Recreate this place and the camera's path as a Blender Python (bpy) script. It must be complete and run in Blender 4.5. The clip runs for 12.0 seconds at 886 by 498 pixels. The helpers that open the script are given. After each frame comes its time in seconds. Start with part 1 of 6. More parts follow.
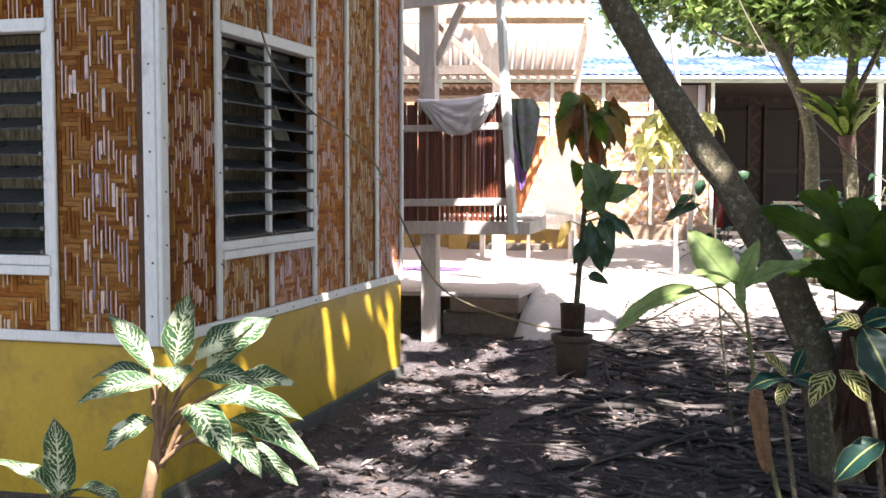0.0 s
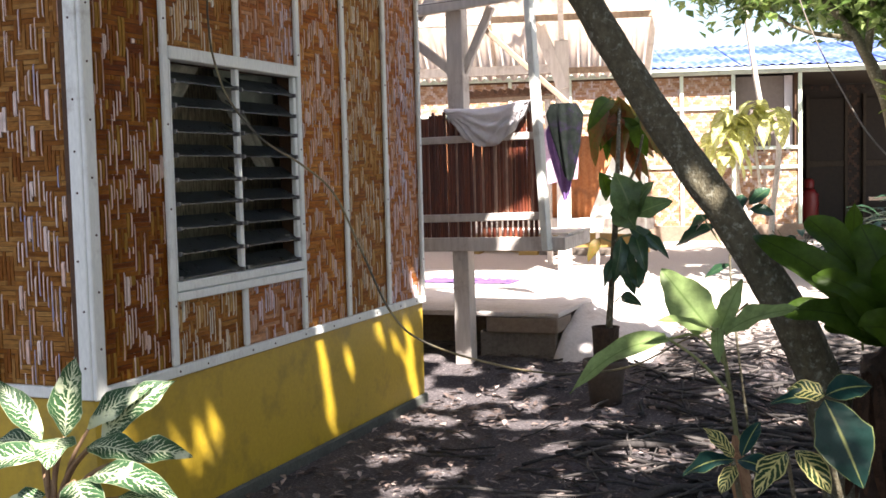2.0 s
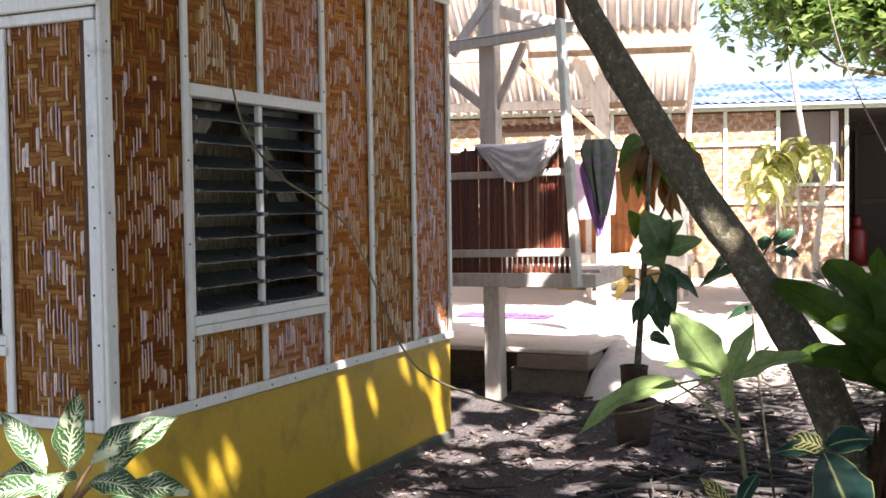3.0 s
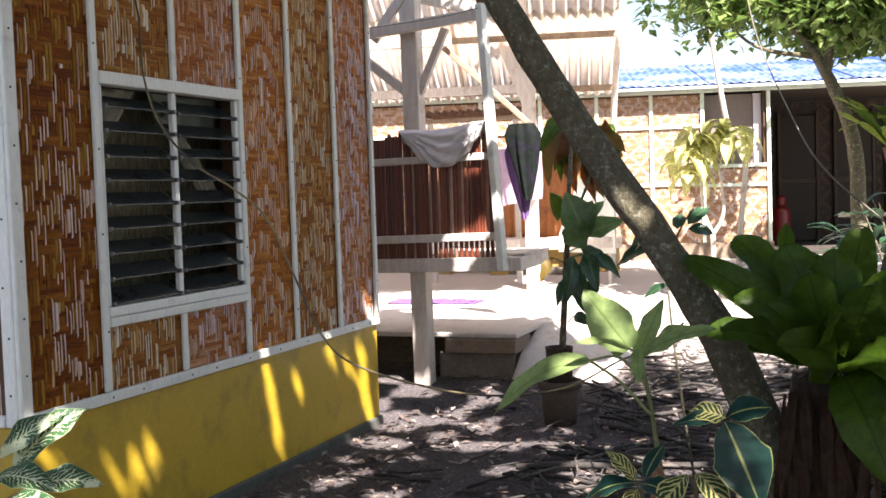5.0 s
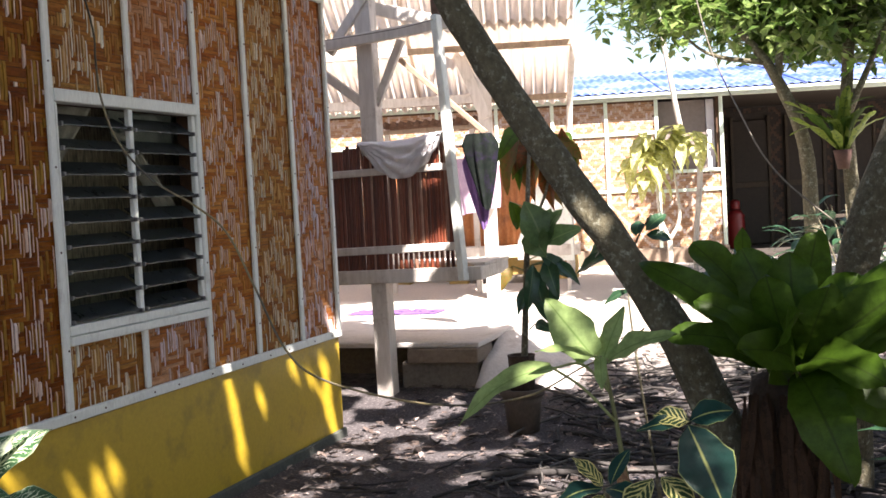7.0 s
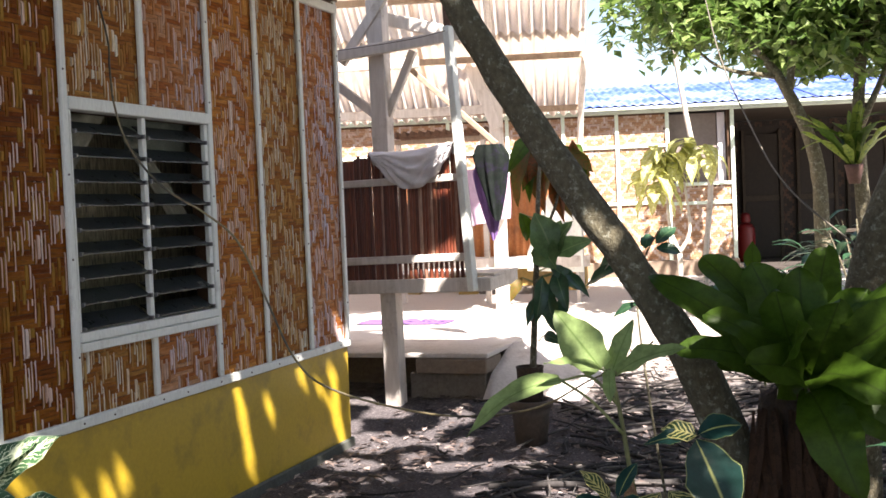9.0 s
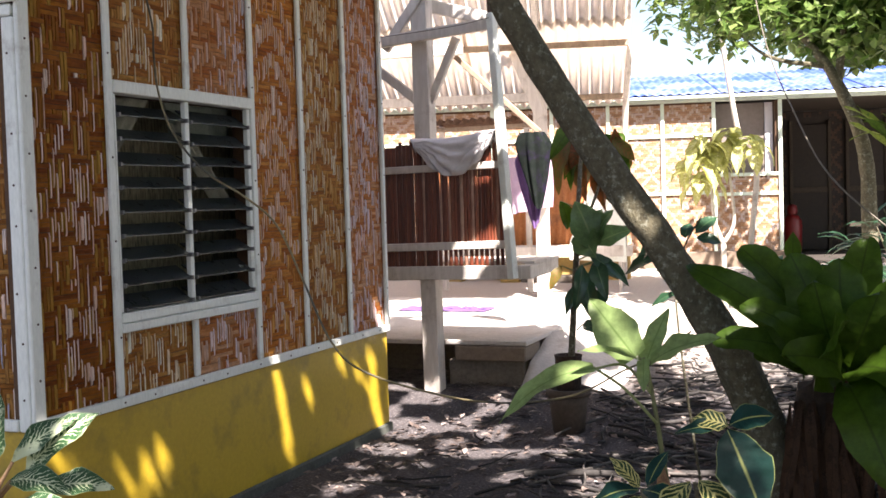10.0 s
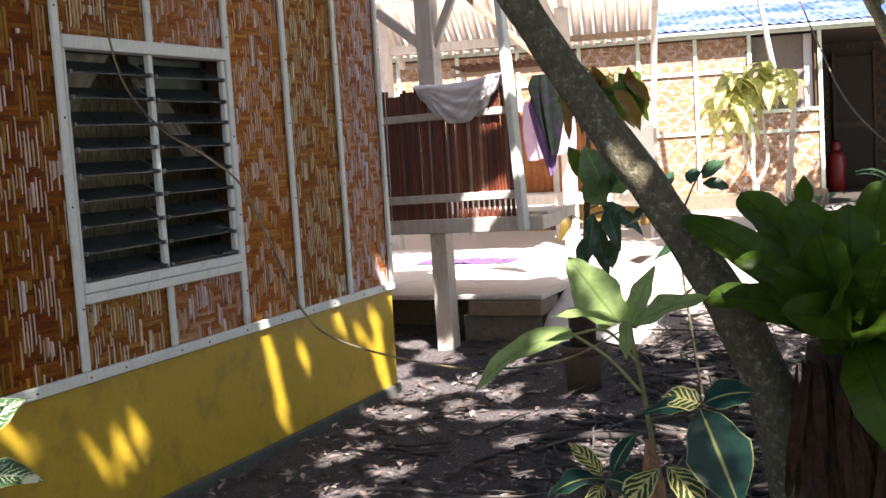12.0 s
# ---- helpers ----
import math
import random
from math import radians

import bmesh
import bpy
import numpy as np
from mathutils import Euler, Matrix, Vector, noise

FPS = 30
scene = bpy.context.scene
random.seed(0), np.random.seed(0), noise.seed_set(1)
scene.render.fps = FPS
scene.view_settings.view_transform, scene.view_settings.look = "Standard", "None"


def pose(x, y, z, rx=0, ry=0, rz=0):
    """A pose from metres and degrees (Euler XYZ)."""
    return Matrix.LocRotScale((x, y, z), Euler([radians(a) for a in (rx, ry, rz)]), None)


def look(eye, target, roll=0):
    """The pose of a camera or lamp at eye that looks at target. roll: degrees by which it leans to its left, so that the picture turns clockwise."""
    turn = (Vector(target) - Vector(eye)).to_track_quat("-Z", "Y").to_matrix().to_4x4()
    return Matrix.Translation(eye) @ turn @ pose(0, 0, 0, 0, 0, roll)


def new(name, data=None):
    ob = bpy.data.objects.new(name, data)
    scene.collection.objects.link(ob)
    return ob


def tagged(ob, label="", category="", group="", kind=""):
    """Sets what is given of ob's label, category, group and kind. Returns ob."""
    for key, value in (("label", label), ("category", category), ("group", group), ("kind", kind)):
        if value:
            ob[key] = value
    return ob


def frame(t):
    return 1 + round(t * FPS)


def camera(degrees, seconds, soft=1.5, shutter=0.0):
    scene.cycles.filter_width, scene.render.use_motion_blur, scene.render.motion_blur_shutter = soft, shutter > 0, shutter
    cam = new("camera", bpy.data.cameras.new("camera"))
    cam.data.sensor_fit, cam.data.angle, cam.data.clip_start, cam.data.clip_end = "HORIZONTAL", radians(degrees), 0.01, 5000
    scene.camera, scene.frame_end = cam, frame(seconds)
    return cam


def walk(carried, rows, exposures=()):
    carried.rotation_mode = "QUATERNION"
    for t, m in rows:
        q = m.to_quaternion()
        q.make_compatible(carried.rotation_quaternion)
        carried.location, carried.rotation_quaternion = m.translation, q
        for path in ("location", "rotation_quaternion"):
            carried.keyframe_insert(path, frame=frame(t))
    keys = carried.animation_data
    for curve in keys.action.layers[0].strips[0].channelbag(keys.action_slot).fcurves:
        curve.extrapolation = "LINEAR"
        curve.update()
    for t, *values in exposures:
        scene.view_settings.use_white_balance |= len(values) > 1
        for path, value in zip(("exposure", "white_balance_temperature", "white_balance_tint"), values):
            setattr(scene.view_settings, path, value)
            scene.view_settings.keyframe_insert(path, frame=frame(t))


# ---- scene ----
cam = camera(44.3, 12.0, soft=1.6)
PATH = [
    (0, (0.268, 0.138, 1.411), (-0.271, 2.06, 1.285), 0.1),
    (0.5, (0.361, 0.344, 1.48), (-0.246, 2.247, 1.385), -2.1),
    (1, (0.609, 0.546, 1.501), (-0.144, 2.393, 1.355), 0.1),
    (1.5, (0.762, 0.715, 1.536), (0.026, 2.568, 1.374), -1.6),
    (2, (0.781, 0.807, 1.574), (0.031, 2.656, 1.435), -1.4),
    (2.5, (0.892, 0.85, 1.58), (0.069, 2.666, 1.425), 0.3),
    (3, (0.923, 0.881, 1.604), (0.086, 2.695, 1.523), -0.8),
    (3.2, (0.93, 0.893, 1.616), (0.107, 2.715, 1.545), -1.2),
    (4.8, (0.998, 0.888, 1.588), (0.227, 2.732, 1.501), -1.7),
    (5, (1.01, 0.912, 1.579), (0.277, 2.77, 1.475), -1.9),
    (5.5, (1.004, 0.91, 1.581), (0.31, 2.784, 1.499), -2.3),
    (6, (0.991, 0.913, 1.583), (0.311, 2.792, 1.498), -2.0),
    (6.5, (1.013, 0.904, 1.575), (0.345, 2.786, 1.474), -2.0),
    (7, (1.004, 0.888, 1.588), (0.343, 2.774, 1.498), -3.0),
    (9, (1.007, 0.877, 1.593), (0.33, 2.758, 1.522), -2.4),
    (9.5, (1.016, 0.874, 1.594), (0.298, 2.739, 1.512), -2.0),
    (10, (1.042, 0.877, 1.585), (0.288, 2.727, 1.495), -1.7),
    (10.5, (1.094, 0.894, 1.569), (0.281, 2.715, 1.416), -2.3),
    (11, (1.099, 1.003, 1.563), (0.313, 2.839, 1.445), -2.7),
    (11.5, (1.03, 1.158, 1.607), (0.238, 2.99, 1.481), -4.1),
    (12, (1.178, 1.337, 1.591), (0.337, 3.142, 1.408), -3.6),
]
walk(cam, [(t, look(eye, target, roll)) for t, eye, target, roll in PATH],
     [(0.0, 2.47, 6700, 18), (1.0, 2.40, 6800, 18), (2.0, 2.31, 6800, 17), (3.0, 2.27, 6850, 17), (10.0, 2.27, 6850, 17), (12.0, 2.20, 6850, 16)])

# ---- world, sun, exposure ----
SUN_DIR = Vector((0.42, -0.46, 0.80)).normalized()   # towards the sun
world = bpy.data.worlds.new("sky")
scene.world = world
world.use_nodes = True
wn = world.node_tree.nodes
sky = wn.new("ShaderNodeTexSky")
sky.sky_type = "NISHITA"
sky.sun_disc = False
sky.dust_density = 1.5
sky.sun_elevation = math.asin(SUN_DIR.z)
sky.sun_rotation = math.atan2(SUN_DIR.x, SUN_DIR.y)
world.node_tree.links.new(sky.outputs[0], wn["Background"].inputs[0])
wn["Background"].inputs[1].default_value = 0.062
sun = new("sun", bpy.data.lights.new("sun", "SUN"))
sun.data.energy = 5.0
sun.data.angle = radians(0.55)
sun.data.color = (1.0, 0.96, 0.91)
sun.matrix_world = look(SUN_DIR * 30, (0, 0, 0))


# ---- materials ----
def nodes_of(name, rough=0.7, metal=0.0, spec=0.5):
    m = bpy.data.materials.new(name)
    m.use_nodes = True
    nt = m.node_tree
    b = nt.nodes["Principled BSDF"]
    b.inputs["Roughness"].default_value = rough
    b.inputs["Metallic"].default_value = metal
    b.inputs["Specular IOR Level"].default_value = spec
    return m, nt, b


def noise_node(nt, scale, detail=4.0, rough=0.6, stretch=(1, 1, 1)):
    tc = nt.nodes.new("ShaderNodeTexCoord")
    mp = nt.nodes.new("ShaderNodeMapping")
    mp.inputs["Scale"].default_value = stretch
    n = nt.nodes.new("ShaderNodeTexNoise")
    n.inputs["Scale"].default_value = scale
    n.inputs["Detail"].default_value = detail
    n.inputs["Roughness"].default_value = rough
    nt.links.new(tc.outputs["Object"], mp.inputs["Vector"])
    nt.links.new(mp.outputs[0], n.inputs["Vector"])
    return n


def ramp_node(nt, stops, src):
    r = nt.nodes.new("ShaderNodeValToRGB")
    e = r.color_ramp.elements
    while len(e) < len(stops):
        e.new(0.5)
    for el, (p, c) in zip(e, stops):
        el.position = p
        el.color = (*c, 1)
    nt.links.new(src, r.inputs[0])
    return r


def mixed(nt, a, b, fac, mode="MIX"):
    m = nt.nodes.new("ShaderNodeMix")
    m.data_type = "RGBA"
    m.blend_type = mode
    for sock, v in ((m.inputs[6], a), (m.inputs[7], b)):
        if isinstance(v, tuple):
            sock.default_value = (*v, 1)
        else:
            nt.links.new(v, sock)
    if isinstance(fac, float):
        m.inputs[0].default_value = fac
    else:
        nt.links.new(fac, m.inputs[0])
    return m.outputs[2]


def bumped(nt, b, src, strength=0.3, dist=0.01):
    n = nt.nodes.new("ShaderNodeBump")
    n.inputs["Strength"].default_value = strength
    n.inputs["Distance"].default_value = dist
    nt.links.new(src, n.inputs["Height"])
    nt.links.new(n.outputs[0], b.inputs["Normal"])


def surface(name, c1, c2, stain, rough=0.7, grain=60.0, blotch=3.0, stretch=(1, 1, 1), bump=0.3, dist=0.004,
            stain_at=0.62, spec=0.5, metal=0.0):
    """Two tones of grain, and larger stains over them."""
    m, nt, b = nodes_of(name, rough, metal, spec)
    g = noise_node(nt, grain, 5, 0.65, stretch)
    base = ramp_node(nt, [(0.3, c1), (0.7, c2)], g.outputs[0])
    s = noise_node(nt, blotch, 6, 0.7)
    sr = ramp_node(nt, [(stain_at - 0.1, (0, 0, 0)), (stain_at + 0.12, (1, 1, 1))], s.outputs[0])
    nt.links.new(mixed(nt, base.outputs[0], stain, sr.outputs[0]), b.inputs["Base Color"])
    bumped(nt, b, g.outputs[0], bump, dist)
    return m


def varied(name, stops, rough=0.5, grain=40.0, stretch=(1, 1, 1), bump=0.2, dist=0.002, per="island", spec=0.5, dark=0.6, through_light=0.0, patch=0.0):
    """A colour of its own for each piece (by island or by object), with grain."""
    m, nt, b = nodes_of(name, rough, 0.0, spec)
    if per == "island":
        r = nt.nodes.new("ShaderNodeNewGeometry").outputs["Random Per Island"]
    else:
        r = nt.nodes.new("ShaderNodeObjectInfo").outputs["Random"]
    if patch > 0:
        pn = noise_node(nt, 2.2, 3, 0.6)
        ad = nt.nodes.new("ShaderNodeMath")
        ad.operation = "MULTIPLY_ADD"
        nt.links.new(pn.outputs[0], ad.inputs[0])
        ad.inputs[1].default_value = patch
        nt.links.new(r, ad.inputs[2])
        sb = nt.nodes.new("ShaderNodeMath")
        sb.operation = "SUBTRACT"
        nt.links.new(ad.outputs[0], sb.inputs[0])
        sb.inputs[1].default_value = patch * 0.5
        r = sb.outputs[0]
    base = ramp_node(nt, stops, r)
    g = noise_node(nt, grain, 4, 0.6, stretch)
    gr = ramp_node(nt, [(0.35, (dark, dark, dark)), (0.65, (1, 1, 1))], g.outputs[0])
    col = mixed(nt, base.outputs[0], gr.outputs[0], 1.0, "MULTIPLY")
    nt.links.new(col, b.inputs["Base Color"])
    bumped(nt, b, g.outputs[0], bump, dist)
    if through_light > 0:
        t = nt.nodes.new("ShaderNodeBsdfTranslucent")
        nt.links.new(col, t.inputs[0])
        mx = nt.nodes.new("ShaderNodeMixShader")
        mx.inputs[0].default_value = through_light
        nt.links.new(b.outputs[0], mx.inputs[1])
        nt.links.new(t.outputs[0], mx.inputs[2])
        nt.links.new(mx.outputs[0], nt.nodes["Material Output"].inputs[0])
    return m


M = {}
M["white"] = surface("white_paint", (0.66, 0.69, 0.64), (0.80, 0.83, 0.77), (0.42, 0.40, 0.36), 0.55, 90, 6, (1, 1, 0.25), 0.25, 0.002, 0.66)
M["yellow"] = surface("yellow_paint", (0.43, 0.292, 0.022), (0.51, 0.345, 0.028), (0.25, 0.18, 0.03), 0.45, 45, 3.2, (1, 1, 1), 0.15, 0.003, 0.6)
M["ochre"] = surface("dull_ochre", (0.34, 0.22, 0.06), (0.44, 0.29, 0.09), (0.26, 0.19, 0.1), 0.8, 30, 3)
M["footing"] = surface("footing_cement", (0.055, 0.062, 0.052), (0.10, 0.105, 0.088), (0.05, 0.045, 0.035), 0.85, 60, 5)
M["concrete"] = surface("concrete", (0.46, 0.43, 0.40), (0.60, 0.56, 0.53), (0.30, 0.26, 0.23), 0.85, 40, 3, (1, 1, 1), 0.4, 0.006)
# dark tones put the shade under the pavilion slab into the colour
M["dark_concrete"] = surface("shade_dark_concrete", (0.12, 0.10, 0.08), (0.2, 0.17, 0.14), (0.06, 0.05, 0.04), 0.9, 40, 4)
M["timber"] = surface("weathered_timber", (0.52, 0.47, 0.42), (0.68, 0.63, 0.58), (0.28, 0.22, 0.17), 0.75, 30, 4, (1, 1, 0.15), 0.3, 0.003, 0.64)
M["bark"] = surface("bark", (0.066, 0.057, 0.034), (0.145, 0.128, 0.078), (0.38, 0.39, 0.31), 0.9, 38, 36, (1, 1, 0.8), 1.0, 0.02, 0.635)
M["pale_bark"] = surface("pale_bark", (0.42, 0.38, 0.32), (0.6, 0.56, 0.5), (0.25, 0.22, 0.18), 0.85, 40, 8)
M["tin"] = surface("roof_tin", (0.76, 0.70, 0.64), (0.84, 0.79, 0.74), (0.55, 0.43, 0.33), 0.5, 25, 2, (1, 1, 1), 0.1, 0.002, 0.66)
# through_light is raised to stand in for bounced light under the roof
M["roofing"] = varied("ribbed_roofing", [(0.0, (0.84, 0.76, 0.68)), (1.0, (0.88, 0.82, 0.75))], 0.5, 6, (1, 1, 1), 0.1, 0.002, per="object", dark=0.88, through_light=0.62)
M["dark_timber"] = surface("aged_shade_timber", (0.27, 0.20, 0.14), (0.38, 0.29, 0.21), (0.16, 0.11, 0.08), 0.8, 30, 4, (1, 1, 0.15), 0.3, 0.003)
# brown tone stands in for shade on the block below the slab edge
M["shade_toned_concrete"] = surface("shade_toned_concrete", (0.15, 0.115, 0.085), (0.22, 0.17, 0.13), (0.10, 0.075, 0.055), 0.9, 40, 3, (1, 1, 1), 0.4, 0.006)
M["rust_tin"] = surface("rusty_tin", (0.42, 0.15, 0.05), (0.56, 0.235, 0.09), (0.22, 0.09, 0.05), 0.7, 25, 3)
# the pale patches paint in overexposed sunlight on the sheets
M["blue_roof"] = surface("blue_roof", (0.018, 0.050, 0.25), (0.04, 0.09, 0.34), (0.22, 0.27, 0.45), 0.6, 30, 1.6, (1, 1, 1), 0.1, 0.002, 0.55)
M["old_rust"] = surface("dark_rust", (0.10, 0.055, 0.035), (0.17, 0.095, 0.06), (0.07, 0.04, 0.03), 0.8, 25, 3)
M["mint"] = surface("mint_paint", (0.60, 0.70, 0.56), (0.70, 0.78, 0.66), (0.4, 0.42, 0.34), 0.55, 60, 5)
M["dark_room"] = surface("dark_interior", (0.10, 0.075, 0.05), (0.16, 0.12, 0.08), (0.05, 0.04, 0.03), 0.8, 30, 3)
M["terracotta"] = surface("worn_terracotta", (0.058, 0.043, 0.033), (0.095, 0.07, 0.053), (0.045, 0.036, 0.03), 0.85, 40, 6)
M["backing"] = surface("weave_backing", (0.06, 0.03, 0.015), (0.10, 0.05, 0.02), (0.04, 0.02, 0.01), 0.8)
M["leaf"] = varied("tree_leaf", [(0.0, (0.03, 0.07, 0.015)), (0.5, (0.055, 0.12, 0.02)), (1.0, (0.11, 0.19, 0.035))], 0.4, 20, per="island", through_light=0.4, dark=0.8)


def leaf_material(name, green, vein, veins=9.0, slant=1.6, share=0.5, rough=0.35, through_light=0.3, noise_amount=0.25, blotch=0.0, margin=None, spec=0.25, fade=0.16):
    """A leaf blade with a midrib and feathered side veins, drawn along the blade's own length and width."""
    m, nt, b = nodes_of(name, rough, 0.0, spec)
    uv = nt.nodes.new("ShaderNodeUVMap")
    sp = nt.nodes.new("ShaderNodeSeparateXYZ")
    nt.links.new(uv.outputs[0], sp.inputs[0])

    def calc(op, a, c):
        n = nt.nodes.new("ShaderNodeMath")
        n.operation = op
        for s, v in zip(n.inputs, (a, c)):
            if isinstance(v, (int, float)):
                s.default_value = v
            else:
                nt.links.new(v, s)
        return n.outputs[0]

    side = calc("ABSOLUTE", calc("MULTIPLY", calc("SUBTRACT", sp.outputs[0], 0.5), 2.0), 0)
    grain = noise_node(nt, 24, 4, 0.7)
    wob = calc("MULTIPLY", calc("SUBTRACT", grain.outputs[0], 0.5), noise_amount * 4)
    ph = calc("ADD", calc("SUBTRACT", calc("MULTIPLY", sp.outputs[1], veins), calc("MULTIPLY", side, slant)), wob)
    tri = calc("ABSOLUTE", calc("SUBTRACT", calc("FRACT", ph, 0), 0.5), 0)
    band = calc("SUBTRACT", share * 0.5, calc("ADD", tri, calc("MULTIPLY", side, fade)))
    rib = calc("SUBTRACT", 0.07, side)
    mask = calc("MAXIMUM", band, rib)
    if margin:
        mask = calc("MAXIMUM", mask, calc("SUBTRACT", side, margin))
    if blotch:
        bl = noise_node(nt, 11, 3, 0.6)
        mask = calc("MAXIMUM", mask, calc("SUBTRACT", bl.outputs[0], blotch))
    mr = ramp_node(nt, [(0.49, (0, 0, 0)), (0.56, (1, 1, 1))], calc("ADD", mask, 0.5))
    tone = ramp_node(nt, [(0.3, tuple(c * 0.7 for c in green)), (0.7, tuple(c * 1.25 for c in green))], grain.outputs[0])
    col = mixed(nt, tone.outputs[0], vein, mr.outputs[0])
    nt.links.new(col, b.inputs["Base Color"])
    bumped(nt, b, tri, 0.25, 0.004)
    t = nt.nodes.new("ShaderNodeBsdfTranslucent")
    nt.links.new(col, t.inputs[0])
    mx = nt.nodes.new("ShaderNodeMixShader")
    mx.inputs[0].default_value = through_light
    nt.links.new(b.outputs[0], mx.inputs[1])
    nt.links.new(t.outputs[0], mx.inputs[2])
    nt.links.new(mx.outputs[0], nt.nodes["Material Output"].inputs[0])
    return m


M["agl"] = leaf_material("aglaonema_leaf", (0.035, 0.090, 0.036), (0.60, 0.66, 0.44), 12, 2.8, 0.46, 0.42, 0.25, 0.8, blotch=0.58, fade=0.22, margin=0.965)
M["dieff"] = leaf_material("dumb_cane_leaf", (0.27, 0.38, 0.14), (0.15, 0.24, 0.07), 8, 1.4, 0.06, 0.4, 0.5, 0.1)
M["croton_green"] = leaf_material("croton_dark_leaf", (0.010, 0.038, 0.030), (0.33, 0.36, 0.12), 7, 1.2, 0.05, 0.38, 0.12, 0.1, margin=0.955, spec=0.18)
M["croton_yellow"] = leaf_material("croton_yellow_leaf", (0.022, 0.050, 0.018), (0.50, 0.46, 0.18), 6.5, 2.0, 0.55, 0.35, 0.25, 0.45, margin=0.86)
M["fern"] = leaf_material("nest_fern_leaf", (0.052, 0.105, 0.010), (0.034, 0.062, 0.009), 16, 1.0, 0.1, 0.42, 0.55, 0.3)
M["rubber"] = leaf_material("rubber_leaf", (0.030, 0.082, 0.040), (0.10, 0.16, 0.08), 9, 1.0, 0.04, 0.28, 0.2, 0.05, spec=0.5)
M["old_leaf"] = leaf_material("withered_leaf", (0.15, 0.125, 0.028), (0.20, 0.11, 0.03), 7, 1.2, 0.5, 0.5, 0.35, 0.6, blotch=0.56)
M["rust_leaf"] = leaf_material("rusty_leaf", (0.21, 0.07, 0.02), (0.12, 0.065, 0.02), 7, 1.2, 0.5, 0.5, 0.35, 0.6, blotch=0.6)
M["lime"] = leaf_material("lime_leaf", (0.54, 0.55, 0.20), (0.76, 0.76, 0.50), 7, 1.2, 0.3, 0.4, 0.4, 0.4)
M["rubber_mid"] = leaf_material("broad_leaf", (0.105, 0.185, 0.07), (0.19, 0.27, 0.12), 7, 1.0, 0.05, 0.3, 0.3, 0.15, spec=0.4)
M["strap"] = leaf_material("strap_leaf", (0.17, 0.23, 0.035), (0.05, 0.10, 0.02), 6, 0.4, 0.3, 0.4, 0.3, 0.4)
M["leaf_bright"] = varied("bright_tree_leaf", [(0.0, (0.06, 0.12, 0.025)), (0.5, (0.13, 0.22, 0.045)), (1.0, (0.27, 0.36, 0.12))], 0.4, 20, per="island", through_light=0.5, dark=0.8)
M["stem"] = surface("green_stem", (0.14, 0.17, 0.06), (0.22, 0.25, 0.10), (0.26, 0.2, 0.12), 0.6, 60, 12)
M["dry"] = surface("dry_leaf", (0.20, 0.12, 0.065), (0.32, 0.21, 0.12), (0.12, 0.07, 0.04), 0.8, 50, 10, (1, 1, 0.3), 0.5, 0.005)
M["cloth"] = surface("pale_cloth", (0.66, 0.63, 0.64), (0.78, 0.75, 0.76), (0.56, 0.52, 0.55), 0.7, 120, 5, bump=0.15, spec=0.15)
M["purple"] = surface("purple_cloth", (0.12, 0.065, 0.18), (0.18, 0.11, 0.26), (0.09, 0.05, 0.12), 0.9, 120, 5, spec=0.08)
M["dark_cloth"] = surface("dark_green_cloth", (0.007, 0.011, 0.009), (0.017, 0.021, 0.019), (0.028, 0.016, 0.048), 0.95, 22, 9, spec=0.08)
M["pink"] = surface("pink_cloth", (0.40, 0.29, 0.38), (0.48, 0.36, 0.45), (0.33, 0.24, 0.34), 0.9, 120, 5, spec=0.08)
M["red"] = surface("red_plastic", (0.13, 0.006, 0.008), (0.16, 0.009, 0.010), (0.18, 0.01, 0.01), 0.4, 50, 5)
M["cable"] = surface("yellow_dark_cable", (0.28, 0.22, 0.10), (0.36, 0.29, 0.14), (0.05, 0.045, 0.03), 0.5, 30, 3, stain_at=0.48)
# the palest stop paints in slivers of light between the slats
M["slat"] = varied("stained_bamboo_slat", [(0.0, (0.11, 0.022, 0.010)), (0.55, (0.19, 0.042, 0.018)), (0.88, (0.25, 0.075, 0.035)), (1.0, (0.55, 0.36, 0.27))], 0.45, 22, (3, 3, 0.5), 0.3, 0.003, per="object", dark=0.6)
M["twig"] = varied("fallen_twig", [(0.0, (0.034, 0.031, 0.030)), (0.6, (0.066, 0.060, 0.056)), (1.0, (0.15, 0.135, 0.122))], 0.85, 60, dark=0.6, spec=0.3)
M["litter"] = varied("leaf_litter", [(0.0, (0.045, 0.035, 0.032)), (0.5, (0.11, 0.082, 0.072)), (0.8, (0.24, 0.185, 0.16)), (1.0, (0.48, 0.40, 0.36))], 0.8, 50, dark=0.7, spec=0.3)
M["rag"] = surface("grey_rag", (0.28, 0.30, 0.24), (0.38, 0.39, 0.32), (0.3, 0.3, 0.26), 0.9, 90, 5, spec=0.1)
M["rag_green"] = surface("dull_green_rag", (0.15, 0.19, 0.16), (0.24, 0.28, 0.24), (0.12, 0.13, 0.11), 0.9, 90, 5, spec=0.1)
M["rope"] = surface("old_rope", (0.11, 0.10, 0.075), (0.17, 0.15, 0.12), (0.1, 0.09, 0.07), 0.9, 80, 10)
M["weave_in"] = varied("inner_weave", [(0.0, (0.38, 0.36, 0.22)), (1.0, (0.44, 0.41, 0.26))], 0.7, 14, (5, 5, 1), 0.5, 0.01, per="object", dark=0.25)


# ---- building helpers ----
def mesh_of(name, bm, mat):
    me = bpy.data.meshes.new(name)
    bm.to_mesh(me)
    bm.free()
    if mat:
        me.materials.append(mat)
    return me


